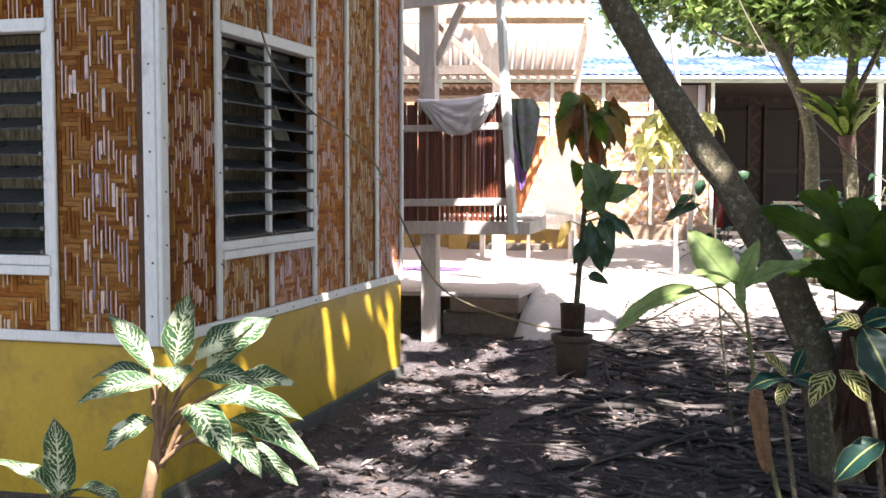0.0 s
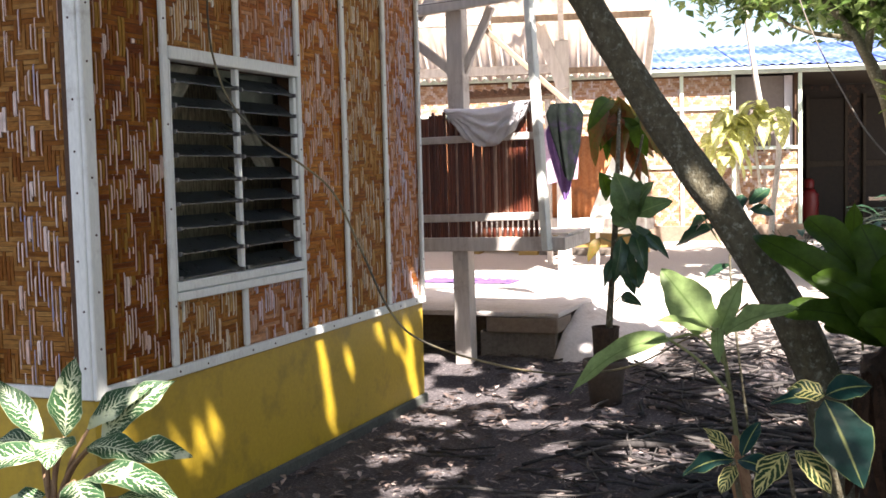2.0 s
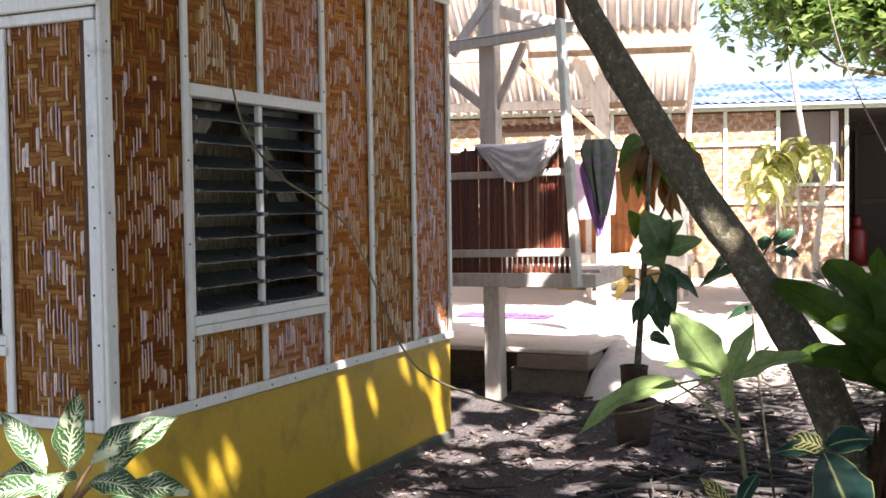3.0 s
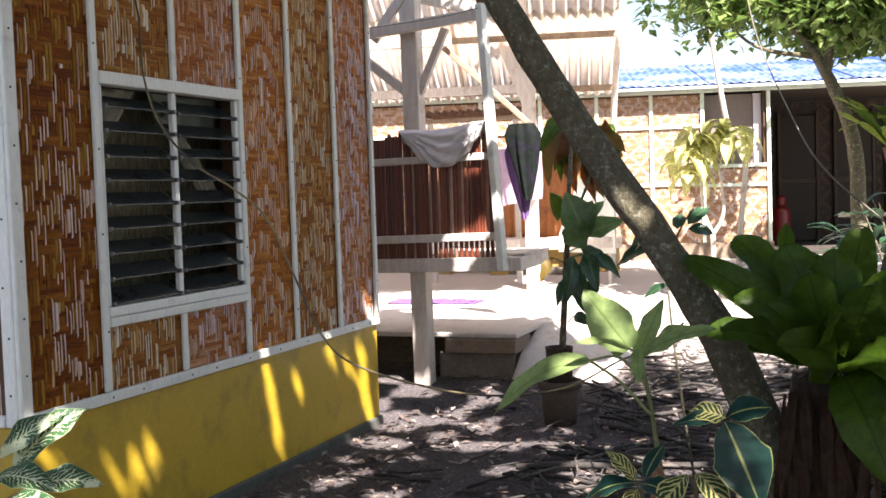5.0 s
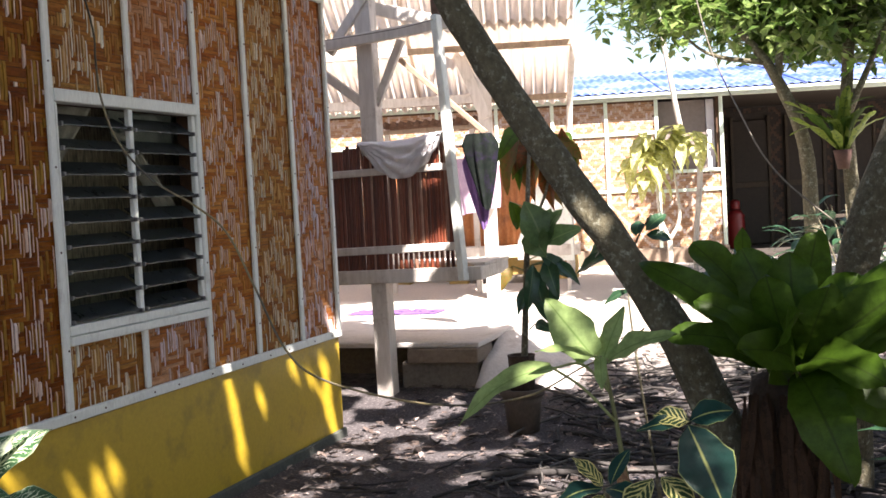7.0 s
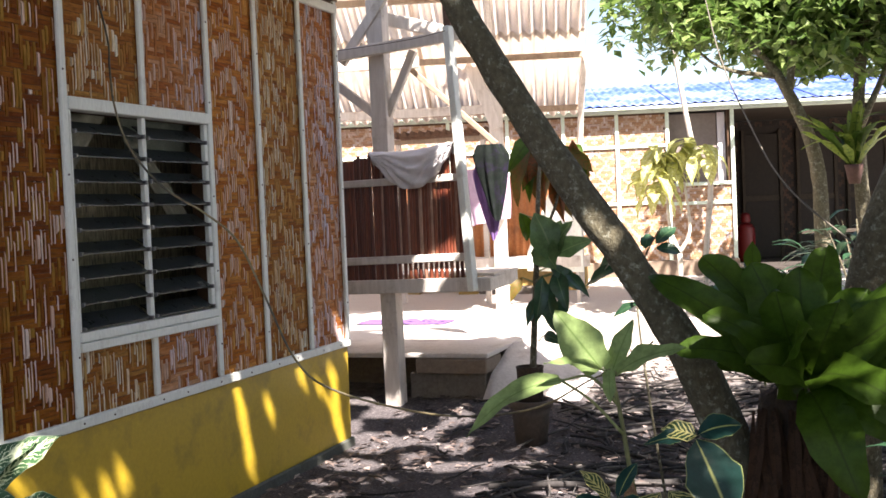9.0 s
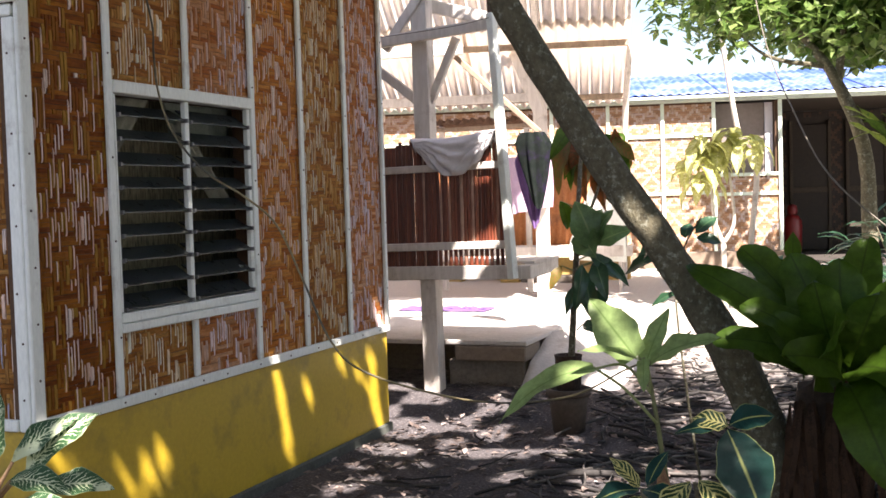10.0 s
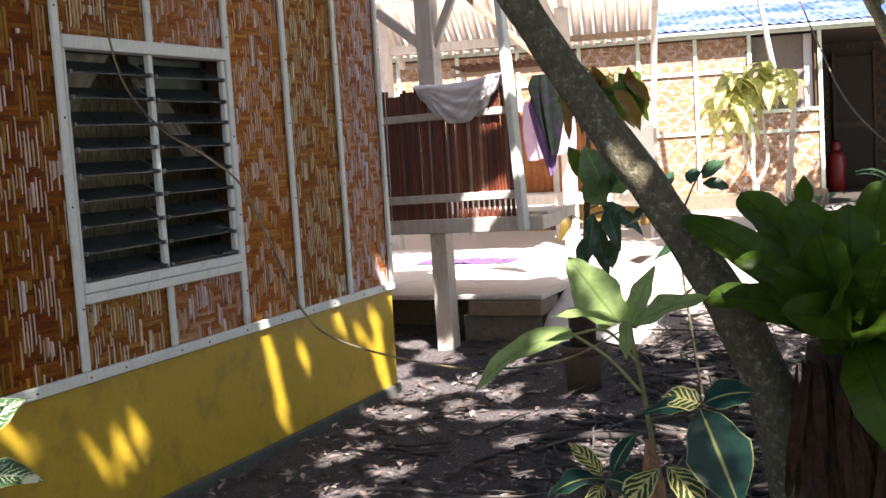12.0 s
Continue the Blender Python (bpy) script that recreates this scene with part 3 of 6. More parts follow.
def build_hut():
    t = thing("raised_hut", "raised whitewashed timber hut frame with a dark bamboo railing", "hut", at=pose(-2.2, 8.6, 0.1))
    timber("post", t, (-2.19, 8.60, 0.06), (-2.22, 8.60, 3.9), 0.135, 0.13)
    timber("floor_beam", t, (-3.4, 8.52, 1.015), (-1.42, 8.52, 1.03), 0.085, 0.105)
    timber("floor_beam", t, (-1.40, 8.48, 1.03), (-1.41, 9.25, 1.04), 0.09, 0.10)
    timber("leaning_post", t, (-1.475, 8.43, 0.985), (-1.600, 8.46, 2.93), 0.075, 0.055, "white")
    timber("tie_beam", t, (-2.50, 8.49, 2.795), (-1.50, 8.52, 2.875), 0.05, 0.085)
    for z, h in ((1.815, 0.055), (1.225, 0.06)):
        timber("railing", t, (-3.4, 8.475, z - 0.02), (-1.50, 8.475, z + 0.012), 0.03, h)
    # struts about the main post
    timber("strut", t, (-2.16, 8.60, 2.32), (-1.93, 8.60, 2.80), 0.05, 0.06)
    timber("strut", t, (-2.24, 8.62, 2.32), (-2.62, 8.62, 2.62), 0.05, 0.07)
    timber("strut", t, (-2.50, 8.54, 2.74), (-2.10, 8.54, 3.25), 0.045, 0.075)
    timber("strut", t, (-2.22, 8.66, 3.08), (-1.62, 8.9, 2.92), 0.05, 0.10)
    timber("top_post", t, (-1.60, 8.47, 2.93), (-1.61, 8.47, 3.3), 0.055, 0.055, "old_rust")
    rnd = random.Random(4)

    def slat(x, lo, top, w, lean):
        m = between((x, 8.505, lo), (x + lean, 8.505, top))
        bm = bmesh.new()
        bmesh.ops.create_cone(bm, segments=6, radius1=w * 0.57, radius2=w * 0.55, depth=top - lo, cap_ends=True, matrix=m @ Matrix.Translation((0, 0, (top - lo) / 2)))
        part("slat", bm, M["slat"], t)

    x = -3.3
    while x < -1.52:
        w = rnd.uniform(0.020, 0.030)
        top = 2.02 + rnd.uniform(-0.045, 0.015) - 0.03 * max(0, (-2.3 - x))
        slat(x, (1.072 if x < -2.12 else 1.21) + rnd.uniform(0, 0.004), top, w, rnd.uniform(-0.006, 0.006))
        x += w * 0.92 if rnd.random() < 0.84 else w + rnd.uniform(0.001, 0.005)
    x = -2.11
    while x < -1.53:
        slat(x, 1.072, 1.205, 0.026, rnd.uniform(-0.003, 0.003))
        x += 0.041 + rnd.uniform(-0.002, 0.002)
    # floor boards, seen from below and at the edge
    for k in range(3):
        part("floor_board", boxed((-3.4, 8.60 + k * 0.22, 1.085), (-1.36, 8.819 + k * 0.22, 1.105), 0.003), M["timber"], t)
    return t


build_hut()


def draped(name, label, x0, x1, y, z_top, drop, mat, folds=5, seed=1, category="cloth"):
    """A cloth over the railing: sagging lower edge, folds that fan out from its two ends."""
    bm = bmesh.new()
    nu, nv = 36, 16
    grid = []
    for j in range(nv + 1):
        row = []
        v = j / nv
        for i in range(nu + 1):
            u = i / nu
            hang = drop * (math.sin(math.pi * min(1, max(0, u))) ** 0.65) + 0.02
            x = x0 + (x1 - x0) * (u + (0.5 - u) * 0.12 * v)
            top = z_top + 0.05 * u - 0.03 * math.sin(math.pi * u)
            fan_a, fan_b = math.atan2(v * 0.5, u + 0.06), math.atan2(v * 0.5, 1.06 - u)
            ripple = (math.sin(fan_a * 26 + seed) * min(1, 1.6 * (1 - u)) + 0.8 * math.sin(fan_b * 23 + 1) * min(1, 1.6 * u)) * 0.032 * min(1, 0.25 + 1.5 * v) + 0.010 * noise.noise(Vector((u * 9, v * 6, seed)))
            row.append(bm.verts.new((x, y - 0.012 - 0.02 + ripple - 0.02 * math.sin(math.pi * v), top - hang * v + 0.01 * noise.noise(Vector((u * 7, v * 7, seed))))))
        grid.append(row)
    # the fold over the top, to the back
    back = [bm.verts.new((q.co.x, y + 0.05, q.co.z - 0.12)) for q in grid[0]]
    over = [bm.verts.new((q.co.x, y + 0.02, q.co.z + 0.012)) for q in grid[0]]
    rows = [back, over] + grid
    for a, b in zip(rows, rows[1:]):
        for i in range(nu):
            bm.faces.new((a[i], a[i + 1], b[i + 1], b[i])).smooth = True
    ob = part(name, bm, mat)
    md = ob.modifiers.new("thick", "SOLIDIFY")
    md.thickness = 0.004
    return tagged(ob, label, category)


draped("plastic_sheet", "thin whitish plastic cloth draped over the bamboo railing", -2.28, -1.57, 8.455, 2.045, 0.26, M["cloth"])


def hanging_garment(name, label, cx, y, z_top, z_bot, w_top, w_bot, mat, seed):
    bm = bmesh.new()
    nu, nv = 56, 14
    rows = []
    for j in range(nv + 1):
        v = j / nv
        w = w_bot + (w_top - w_bot) * min(1.0, 0.55 + 3 * v) * (1 - v ** 1.4)
        row = []
        for i in range(nu + 1):
            a = 2 * math.pi * i / nu
            r = 1 + 0.24 * math.sin(7 * a + seed) * (0.5 + 0.5 * v) + 0.08 * math.sin(11 * a + 3 * v)
            row.append(bm.verts.new((cx + 0.5 * w * math.cos(a) * r + 0.05 * v * math.sin(seed), y + 0.055 * math.sin(a) * r * (0.4 + 0.6 * w / w_top), z_top - (z_top - z_bot) * (v + 0.06 * v * math.cos(a + seed)))))
        rows.append(row)
    for a, b in zip(rows, rows[1:]):
        for i in range(nu):
            bm.faces.new((a[i], a[i + 1], b[i + 1], b[i])).smooth = True
    ob = part(name, bm, mat)
    return tagged(ob, label, "clothes")


# taken for a closed umbrella, built as cloth in folds
hanging_garment("hanging_shirt", "dark green cloth hanging in folds like a closed umbrella on the corner of the hut", -1.62, 9.5, 2.12, 1.52, 0.29, 0.06, M["dark_cloth"], 1)
hanging_garment("hanging_cloth", "purple cloth hanging below the dark folded cloth", -1.665, 9.56, 1.98, 1.36, 0.24, 0.04, M["purple"], 2)
hanging_garment("hanging_towel", "pale pink towel hung behind the railing", -2.36, 11.6, 2.0, 1.45, 0.5, 0.4, M["pink"], 3)


def build_pavilion():
    t = thing("pavilion", "open pavilion of whitewashed posts under pale ribbed roofing", "pavilion", at=pose(-2.58, 13.0, 0.35))
    X0, X1 = -7.4, -1.57

    def roof(y):
        return 2.78 + (14.0 - y) * 0.45

    for x0, x1 in ((-7.4, -5.35), (-5.4, -3.37), (-3.42, -1.55)):
        for y0, y1 in ((14.1, 12.4), (12.5, 10.8), (10.9, 9.2)):
            lift = 0.012 if y0 < 13 else 0.0
            corrugated(t, "roof_sheet", x0, x1, (y0, roof(y0) + lift), (y1, roof(y1) + lift * 2), "roofing", 0.13, 0.03)
    for y in (13.85, 12.75, 11.65, 10.55, 9.45):
        timber("purlin", t, (X0, y, roof(y) - 0.06), (X1, y, roof(y) - 0.06), 0.055, 0.07, "dark_timber")
    for x in (-6.6, -4.6, -2.58):
        timber("rafter", t, (x, 14.0, roof(14.0) - 0.15), (x, 9.4, roof(9.4) - 0.15), 0.06, 0.10)
    timber("post", t, (-2.58, 13.0, 0.25), (-2.58, 13.0, 3.05), 0.16, 0.15)
    timber("post", t, (-4.6, 13.0, 0.25), (-4.6, 13.0, 3.05), 0.14, 0.14)
    timber("tie_beam", t, (-7.0, 13.0, 2.72), (-2.5, 13.0, 2.74), 0.06, 0.10)
    timber("tie_beam", t, (-6.8, 10.5, 2.95), (-3.2, 10.5, 2.98), 0.06, 0.10)
    # dark timber on this brace stands in for shade on a pale one
    timber("brace", t, (-3.285, 10.6, 2.93), (-2.50, 10.4, 2.18), 0.04, 0.05, "dark_timber")
    timber("brace", t, (-2.98, 13.0, 3.60), (-2.56, 12.94, 2.50), 0.07, 0.14)
    # the thin pole at the corner and the low rail beside it
    part("pole", tube(smooth_path([(-1.64, 13.6, 0.40), (-1.62, 13.6, 1.6), (-1.58, 13.6, 2.6), (-1.54, 12.9, 3.3)], 4), 0.038, 8), M["timber"], t)
    timber("low_rail", t, (-4.2, 13.0, 0.955), (-1.55, 13.2, 0.93), 0.05, 0.13)
    # the pavilion stands askew to the house
    askew = pose(-2.58, 13.0, 0, 0, 0, 15) @ pose(2.58, -13.0, 0)
    t.matrix_basis = pose(-0.06, 0, 0) @ askew @ t.matrix_basis
    return t


build_pavilion()


def build_back_fence():
    t = thing("tin_fence", "rust red ribbed tin wall on a yellow base behind the pavilion", "fence", at=pose(-3.2, 14.3, 0.45))
    corr = corrugated(t, "tin_sheet", -4.6, -2.02, (14.4, 0.95), (14.401, 2.02), "rust_tin", 0.09, 0.015)
    corr.data.transform(Matrix.Identity(4))
    timber("base_rail", t, (-4.6, 14.33, 0.93), (-1.9, 14.33, 0.93), 0.05, 0.11)
    part("base_wall", boxed((-7.5, 14.45, 0.2), (-1.9, 14.6, 0.88), 0.01), M["ochre"], t)
    for x in (-4.2, -3.4):
        part("pier", boxed((x - 0.13, 14.2, 0.2), (x + 0.13, 14.44, 0.86), 0.01), M["ochre"], t)
    part("dark_sill", boxed((-3.25, 14.2, 0.40), (-2.2, 14.42, 0.60), 0.01), M["dark_concrete"], t)


build_back_fence()


def build_lean_to():
    t = thing("lean_to_roof", "rusty scalloped tin roof edge on thin posts behind the hut", "roof", at=pose(-3.6, 13.5, 0.4))
    corrugated(t, "roof_sheet", -4.15, -2.85, (13.30, 2.54), (13.9, 2.50), "old_rust", 0.105, 0.034)
    timber("rail", t, (-4.15, 13.42, 2.45), (-2.85, 13.42, 2.45), 0.04, 0.05, "dark_timber")
    for x in (-4.05, -2.95):
        timber("post", t, (x, 13.45, 0.35), (x, 13.45, 2.49), 0.06, 0.06, "timber")


build_lean_to()


def build_bright_wedge():
    # made-up panel and legs stand in for an overexposed sunlit wedge
    t = thing("bright_wedge", "made up white panel standing in for a sunlit wedge behind the low rail", "board", at=pose(-2.1, 13.42, 0.42))
    bm = bmesh.new()
    outline = [(-2.44, 0.83), (-1.76, 0.80), (-1.78, 1.80), (-2.11, 1.84), (-2.43, 1.06)]
    front = [bm.verts.new((x, 13.40, z)) for x, z in outline]
    back = [bm.verts.new((x, 13.425, z)) for x, z in outline]
    bm.faces.new(front)
    bm.faces.new(back[::-1])
    for i in range(5):
        j = (i + 1) % 5
        bm.faces.new((front[j], front[i], back[i], back[j]))
    bmesh.ops.recalc_face_normals(bm, faces=bm.faces)
    part("panel", bm, M["white"], t)
    for x in (-2.36, -1.84):
        part("leg", boxed((x - 0.02, 13.428, ground_z(x, 13.44) - 0.02), (x + 0.02, 13.468, 1.15), 0.003), M["timber"], t)


build_bright_wedge()


# ---- the cottage with the blue roof ----
GH = pose(-0.219, 16.0, 0.58, 0, 0, 15.0) @ Matrix.Scale(0.95, 4)


def build_cottage():
    t = thing("bamboo_cottage", "woven bamboo cottage with pale green battens and a blue tin roof", "house", at=GH)

    def gbox(name, lo, hi, mat, bevel=0.004, parent=None):
        return part(name, boxed(lo, hi, bevel, GH), M[mat], parent or t)

    wall = gbox("wall", (-7.5, 0.03, 0.0), (-0.92, 0.11, 2.32), "backing", 0)
    gbox("wall", (-0.92, 0.03, 0.0), (-0.03, 0.11, 1.30), "backing", 0)
    gbox("wall", (-0.09, 0.03, 0.0), (-0.01, 3.6, 2.32), "backing", 0)
    gbox("base_wall", (-7.5, -0.05, -0.3), (0.02, 0.02, 0.22), "brown_base", 0.01)

    def place(u, v, d):
        return GH @ Vector((u, 0.026 - d, v))

    holes = [(-0.90, -0.05, 1.28, 2.30)]
    for k, (u0, u1, v0, v1) in enumerate(((-7.4, -0.02, 0.22, 2.3),)):
        ups, levels = weave_lists(u0, u1, v0, v1, 0.031, 0.031, holes, "diamond")
        tagged(weave_mesh("upright_weave", ups, True, place, 0.006, M["weave_far_v"], t, 5), kind="stuff")
        tagged(weave_mesh("level_weave", levels, False, place, 0.006, M["weave_far_h"], t, 6), kind="stuff")
    for x in (-6.6, -5.75, -4.9, -4.05, -3.2, -2.4, -1.64, -0.93, -0.025):
        gbox("batten", (x - 0.026, -0.012, 0.05), (x + 0.026, 0.018, 2.32), "mint")
    for x0, x1, zs in ((-7.5, -1.67, (1.05, 1.86)), (-1.61, -0.96, (1.05, 1.86)), (-0.90, -0.05, (1.02, 1.29))):
        for z in zs:
            gbox("rail", (x0, -0.008, z - 0.024), (x1, 0.016, z + 0.024), "mint")
    gbox("top_rail", (-7.5, -0.016, 2.325), (6.5, 0.05, 2.385), "mint")
    # room behind the window
    gbox("curtain", (-0.90, 0.16, 1.2), (-0.22, 0.18, 2.3), "room")
    gbox("curtain", (-0.21, 0.14, 1.2), (-0.10, 0.17, 2.3), "cloth")
    gbox("room_wall", (-7.5, 2.0, 0.0), (-0.1, 2.08, 2.32), "room")
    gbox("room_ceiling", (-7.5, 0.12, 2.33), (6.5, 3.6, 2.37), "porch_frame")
    # the porch: set back wall, posts, floor, in colours darkened to stand in for shade
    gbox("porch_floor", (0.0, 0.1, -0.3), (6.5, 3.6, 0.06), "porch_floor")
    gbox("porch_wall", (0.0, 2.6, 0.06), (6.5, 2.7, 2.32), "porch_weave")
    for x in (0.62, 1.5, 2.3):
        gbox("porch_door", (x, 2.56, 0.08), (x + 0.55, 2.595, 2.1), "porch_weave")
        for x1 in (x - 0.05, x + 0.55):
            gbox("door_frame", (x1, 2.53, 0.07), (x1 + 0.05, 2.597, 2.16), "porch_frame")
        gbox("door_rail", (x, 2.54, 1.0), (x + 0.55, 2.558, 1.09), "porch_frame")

    def back(u, v, d):
        return GH @ Vector((u, 2.596 - d, v))

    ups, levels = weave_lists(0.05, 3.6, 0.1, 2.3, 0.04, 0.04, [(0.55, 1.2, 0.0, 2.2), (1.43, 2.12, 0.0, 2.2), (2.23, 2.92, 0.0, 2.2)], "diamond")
    tagged(weave_mesh("upright_weave", ups, True, back, 0.006, M["porch_strip_shade"], t, 15), kind="stuff")
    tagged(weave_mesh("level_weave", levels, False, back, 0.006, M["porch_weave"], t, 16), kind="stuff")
    for x in (2.45, 4.6):
        gbox("porch_post", (x - 0.04, 0.0, 0.06), (x + 0.04, 0.08, 2.32), "mint")
    gbox("porch_rail", (0.9, 0.02, 0.52), (6.4, 0.06, 0.57), "porch_frame")
    gbox("side_wall", (6.45, 0.1, 0.0), (6.55, 3.6, 2.32), "dark_room")
    # roof sheets, ribbed, falling to the front
    for k in range(15):
        x0 = -7.7 + k * 0.98
        verts, faces = [], []
        seg = 48
        for layer in (0.0, 0.004):
            for (y, z) in ((-0.22, 2.42), (2.9, 3.02)):
                for i in range(seg + 1):
                    x = x0 + 1.0 * i / seg
                    verts.append(GH @ Vector((x, y, z + layer + 0.012 * math.sin(2 * math.pi * i / 6) + 0.003 * (k % 2))))
        n = seg + 1
        for i in range(seg):
            faces += [(i, i + 1, n + i + 1, n + i), (2 * n + i, 3 * n + i, 3 * n + i + 1, 2 * n + i + 1), (i, 2 * n + i, 2 * n + i + 1, i + 1)]
        from_lists("roof_sheet", verts, faces, M["blue_roof"], t, smooth=True)
    gbox("fascia", (-7.7, -0.21, 2.365), (7.0, -0.19, 2.405), "mint")
    gbox("back_slope", (-7.7, 2.9, 2.3), (7.0, 5.6, 2.98), "blue_roof")


M["weave_far_v"] = varied("cottage_weave_upright", [(0.0, (0.42, 0.28, 0.18)), (0.6, (0.52, 0.39, 0.30)), (1.0, (0.56, 0.48, 0.47))], 0.6, 14, (4, 4, 1), 0.2, 0.003, dark=0.8)
M["weave_far_h"] = varied("cottage_weave_level", [(0.0, (0.32, 0.165, 0.08)), (0.7, (0.43, 0.25, 0.14)), (1.0, (0.48, 0.35, 0.29))], 0.6, 14, (1, 1, 4), 0.2, 0.003, dark=0.8)
M["room"] = surface("room_wall", (0.17, 0.14, 0.12), (0.22, 0.18, 0.155), (0.2, 0.17, 0.15), 0.8, 20, 2)
# the yellow base wall is coloured brown to stand in for shade on it
M["brown_base"] = surface("shade_brown_plaster", (0.17, 0.125, 0.09), (0.24, 0.18, 0.13), (0.12, 0.09, 0.07), 0.85, 30, 3)
# near-black porch tones carry the porch's shade in their colour
M["porch_frame"] = surface("porch_timber_shade", (0.035, 0.025, 0.018), (0.06, 0.045, 0.03), (0.025, 0.018, 0.012), 0.8, 30, 3)
M["porch_floor"] = surface("porch_floor_shade", (0.03, 0.025, 0.02), (0.06, 0.048, 0.04), (0.02, 0.016, 0.013), 0.9, 30, 3)
M["porch_strip_shade"] = surface("porch_strip_shade", (0.045, 0.022, 0.013), (0.075, 0.036, 0.022), (0.04, 0.02, 0.012), 0.7, 16, 1.5)
M["porch_weave"] = surface("porch_bamboo_shade", (0.012, 0.008, 0.006), (0.025, 0.017, 0.011), (0.01, 0.008, 0.006), 0.7, 16, 1.5, (1, 1, 1))
build_cottage()


def build_red_jug():
    t = thing("water_jug", "red plastic jug standing on the dark porch", "jug", at=GH @ pose(0.46, 1.8, 0.06))
    def ring(profile):
        bm = bmesh.new()
        prev = None
        c = GH @ Vector((0.46, 1.8, 0.06))
        for r, z in profile:
            row = [bm.verts.new(c + Vector((r * math.cos(a * math.pi / 8), r * math.sin(a * math.pi / 8), z))) for a in range(16)]
            if prev:
                for i in range(16):
                    bm.faces.new((prev[i], prev[(i + 1) % 16], row[(i + 1) % 16], row[i])).smooth = True
            prev = row
        bm.faces.new(prev)
        return bm
    body = part("body", ring([(0.11, 0.0), (0.135, 0.03), (0.14, 0.42), (0.13, 0.46), (0.14, 0.48), (0.09, 0.56), (0.05, 0.58)]), M["red"], t)
    part("lid", ring([(0.065, 0.583), (0.075, 0.62), (0.07, 0.70), (0.03, 0.73)]), M["red"], body)


build_red_jug()


# ---- leaves ----
def leaf(parent, base, tip, width, mat, arch=0.15, up=(0, 0, 1), fold=0.25, shape="oval", name="leaf", n=9, curl=0.0, label=""):
    """A blade from base to tip that arches by a share of its length and folds along the midrib."""
    base, tip, up = Vector(base), Vector(tip), Vector(up)
    run = tip - base
    length = run.length
    side0 = run.cross(up)
    if side0.length < 1e-3:
        side0 = run.cross(Vector((1, 0.3, 0)))
    side0.normalize()
    out = side0.cross(run).normalized()
    bm = bmesh.new()
    uvl = bm.loops.layers.uv.new("UVMap")
    rows, ss = [], (-1, -0.5, 0, 0.5, 1)
    for j in range(n + 1):
        v = j / n
        if shape == "strap":
            v = 1 - (1 - v) ** 1.7
        if shape == "heart":
            w = (math.sin(math.pi * min(1, 0.16 + 0.84 * v)) ** 0.75) * (1.05 - 0.25 * v)
        elif shape == "strap":
            w = min(1, 0.30 + 2.2 * v) * (1 - v ** 5) ** 0.6
        else:
            w = math.sin(math.pi * (v ** 0.85)) ** 0.85
        w = max(w, 0.02) * width / 2 * (1 + 0.07 * math.sin(v * 11 + length * 57) + 0.04 * math.sin(v * 23 + length * 91))
        c = base + run * v + out * (arch * length * 4 * v * (1 - v) * (1 - 0.3 * v)) - Vector((0, 0, 1)) * curl * length * v ** 3
        row = []
        for s in ss:
            wave = (0.11 if shape == "strap" else 0.055) * width * math.sin(v * 13 + s * 2 + length * 40) * abs(s)
            row.append((bm.verts.new(c + side0 * (w * s) + out * (fold * w * abs(s) + wave)), (0.5 + s / 2, v)))
        rows.append(row)
    for a, b in zip(rows, rows[1:]):
        for i in range(4):
            q = (a[i], a[i + 1], b[i + 1], b[i])
            f = bm.faces.new([x[0] for x in q])
            f.smooth = True
            for lp, x in zip(f.loops, q):
                lp[uvl].uv = x[1]
    return part(name, bm, M[mat], parent, label)


def stalk(parent, pts, r, mat="stem", name="stem", sides=7):
    n = len(smooth_path(pts, 5))
    return part(name, tube(smooth_path(pts, 5), [r[0] + (r[1] - r[0]) * i / (n - 1) for i in range(n)], sides), M[mat], parent)


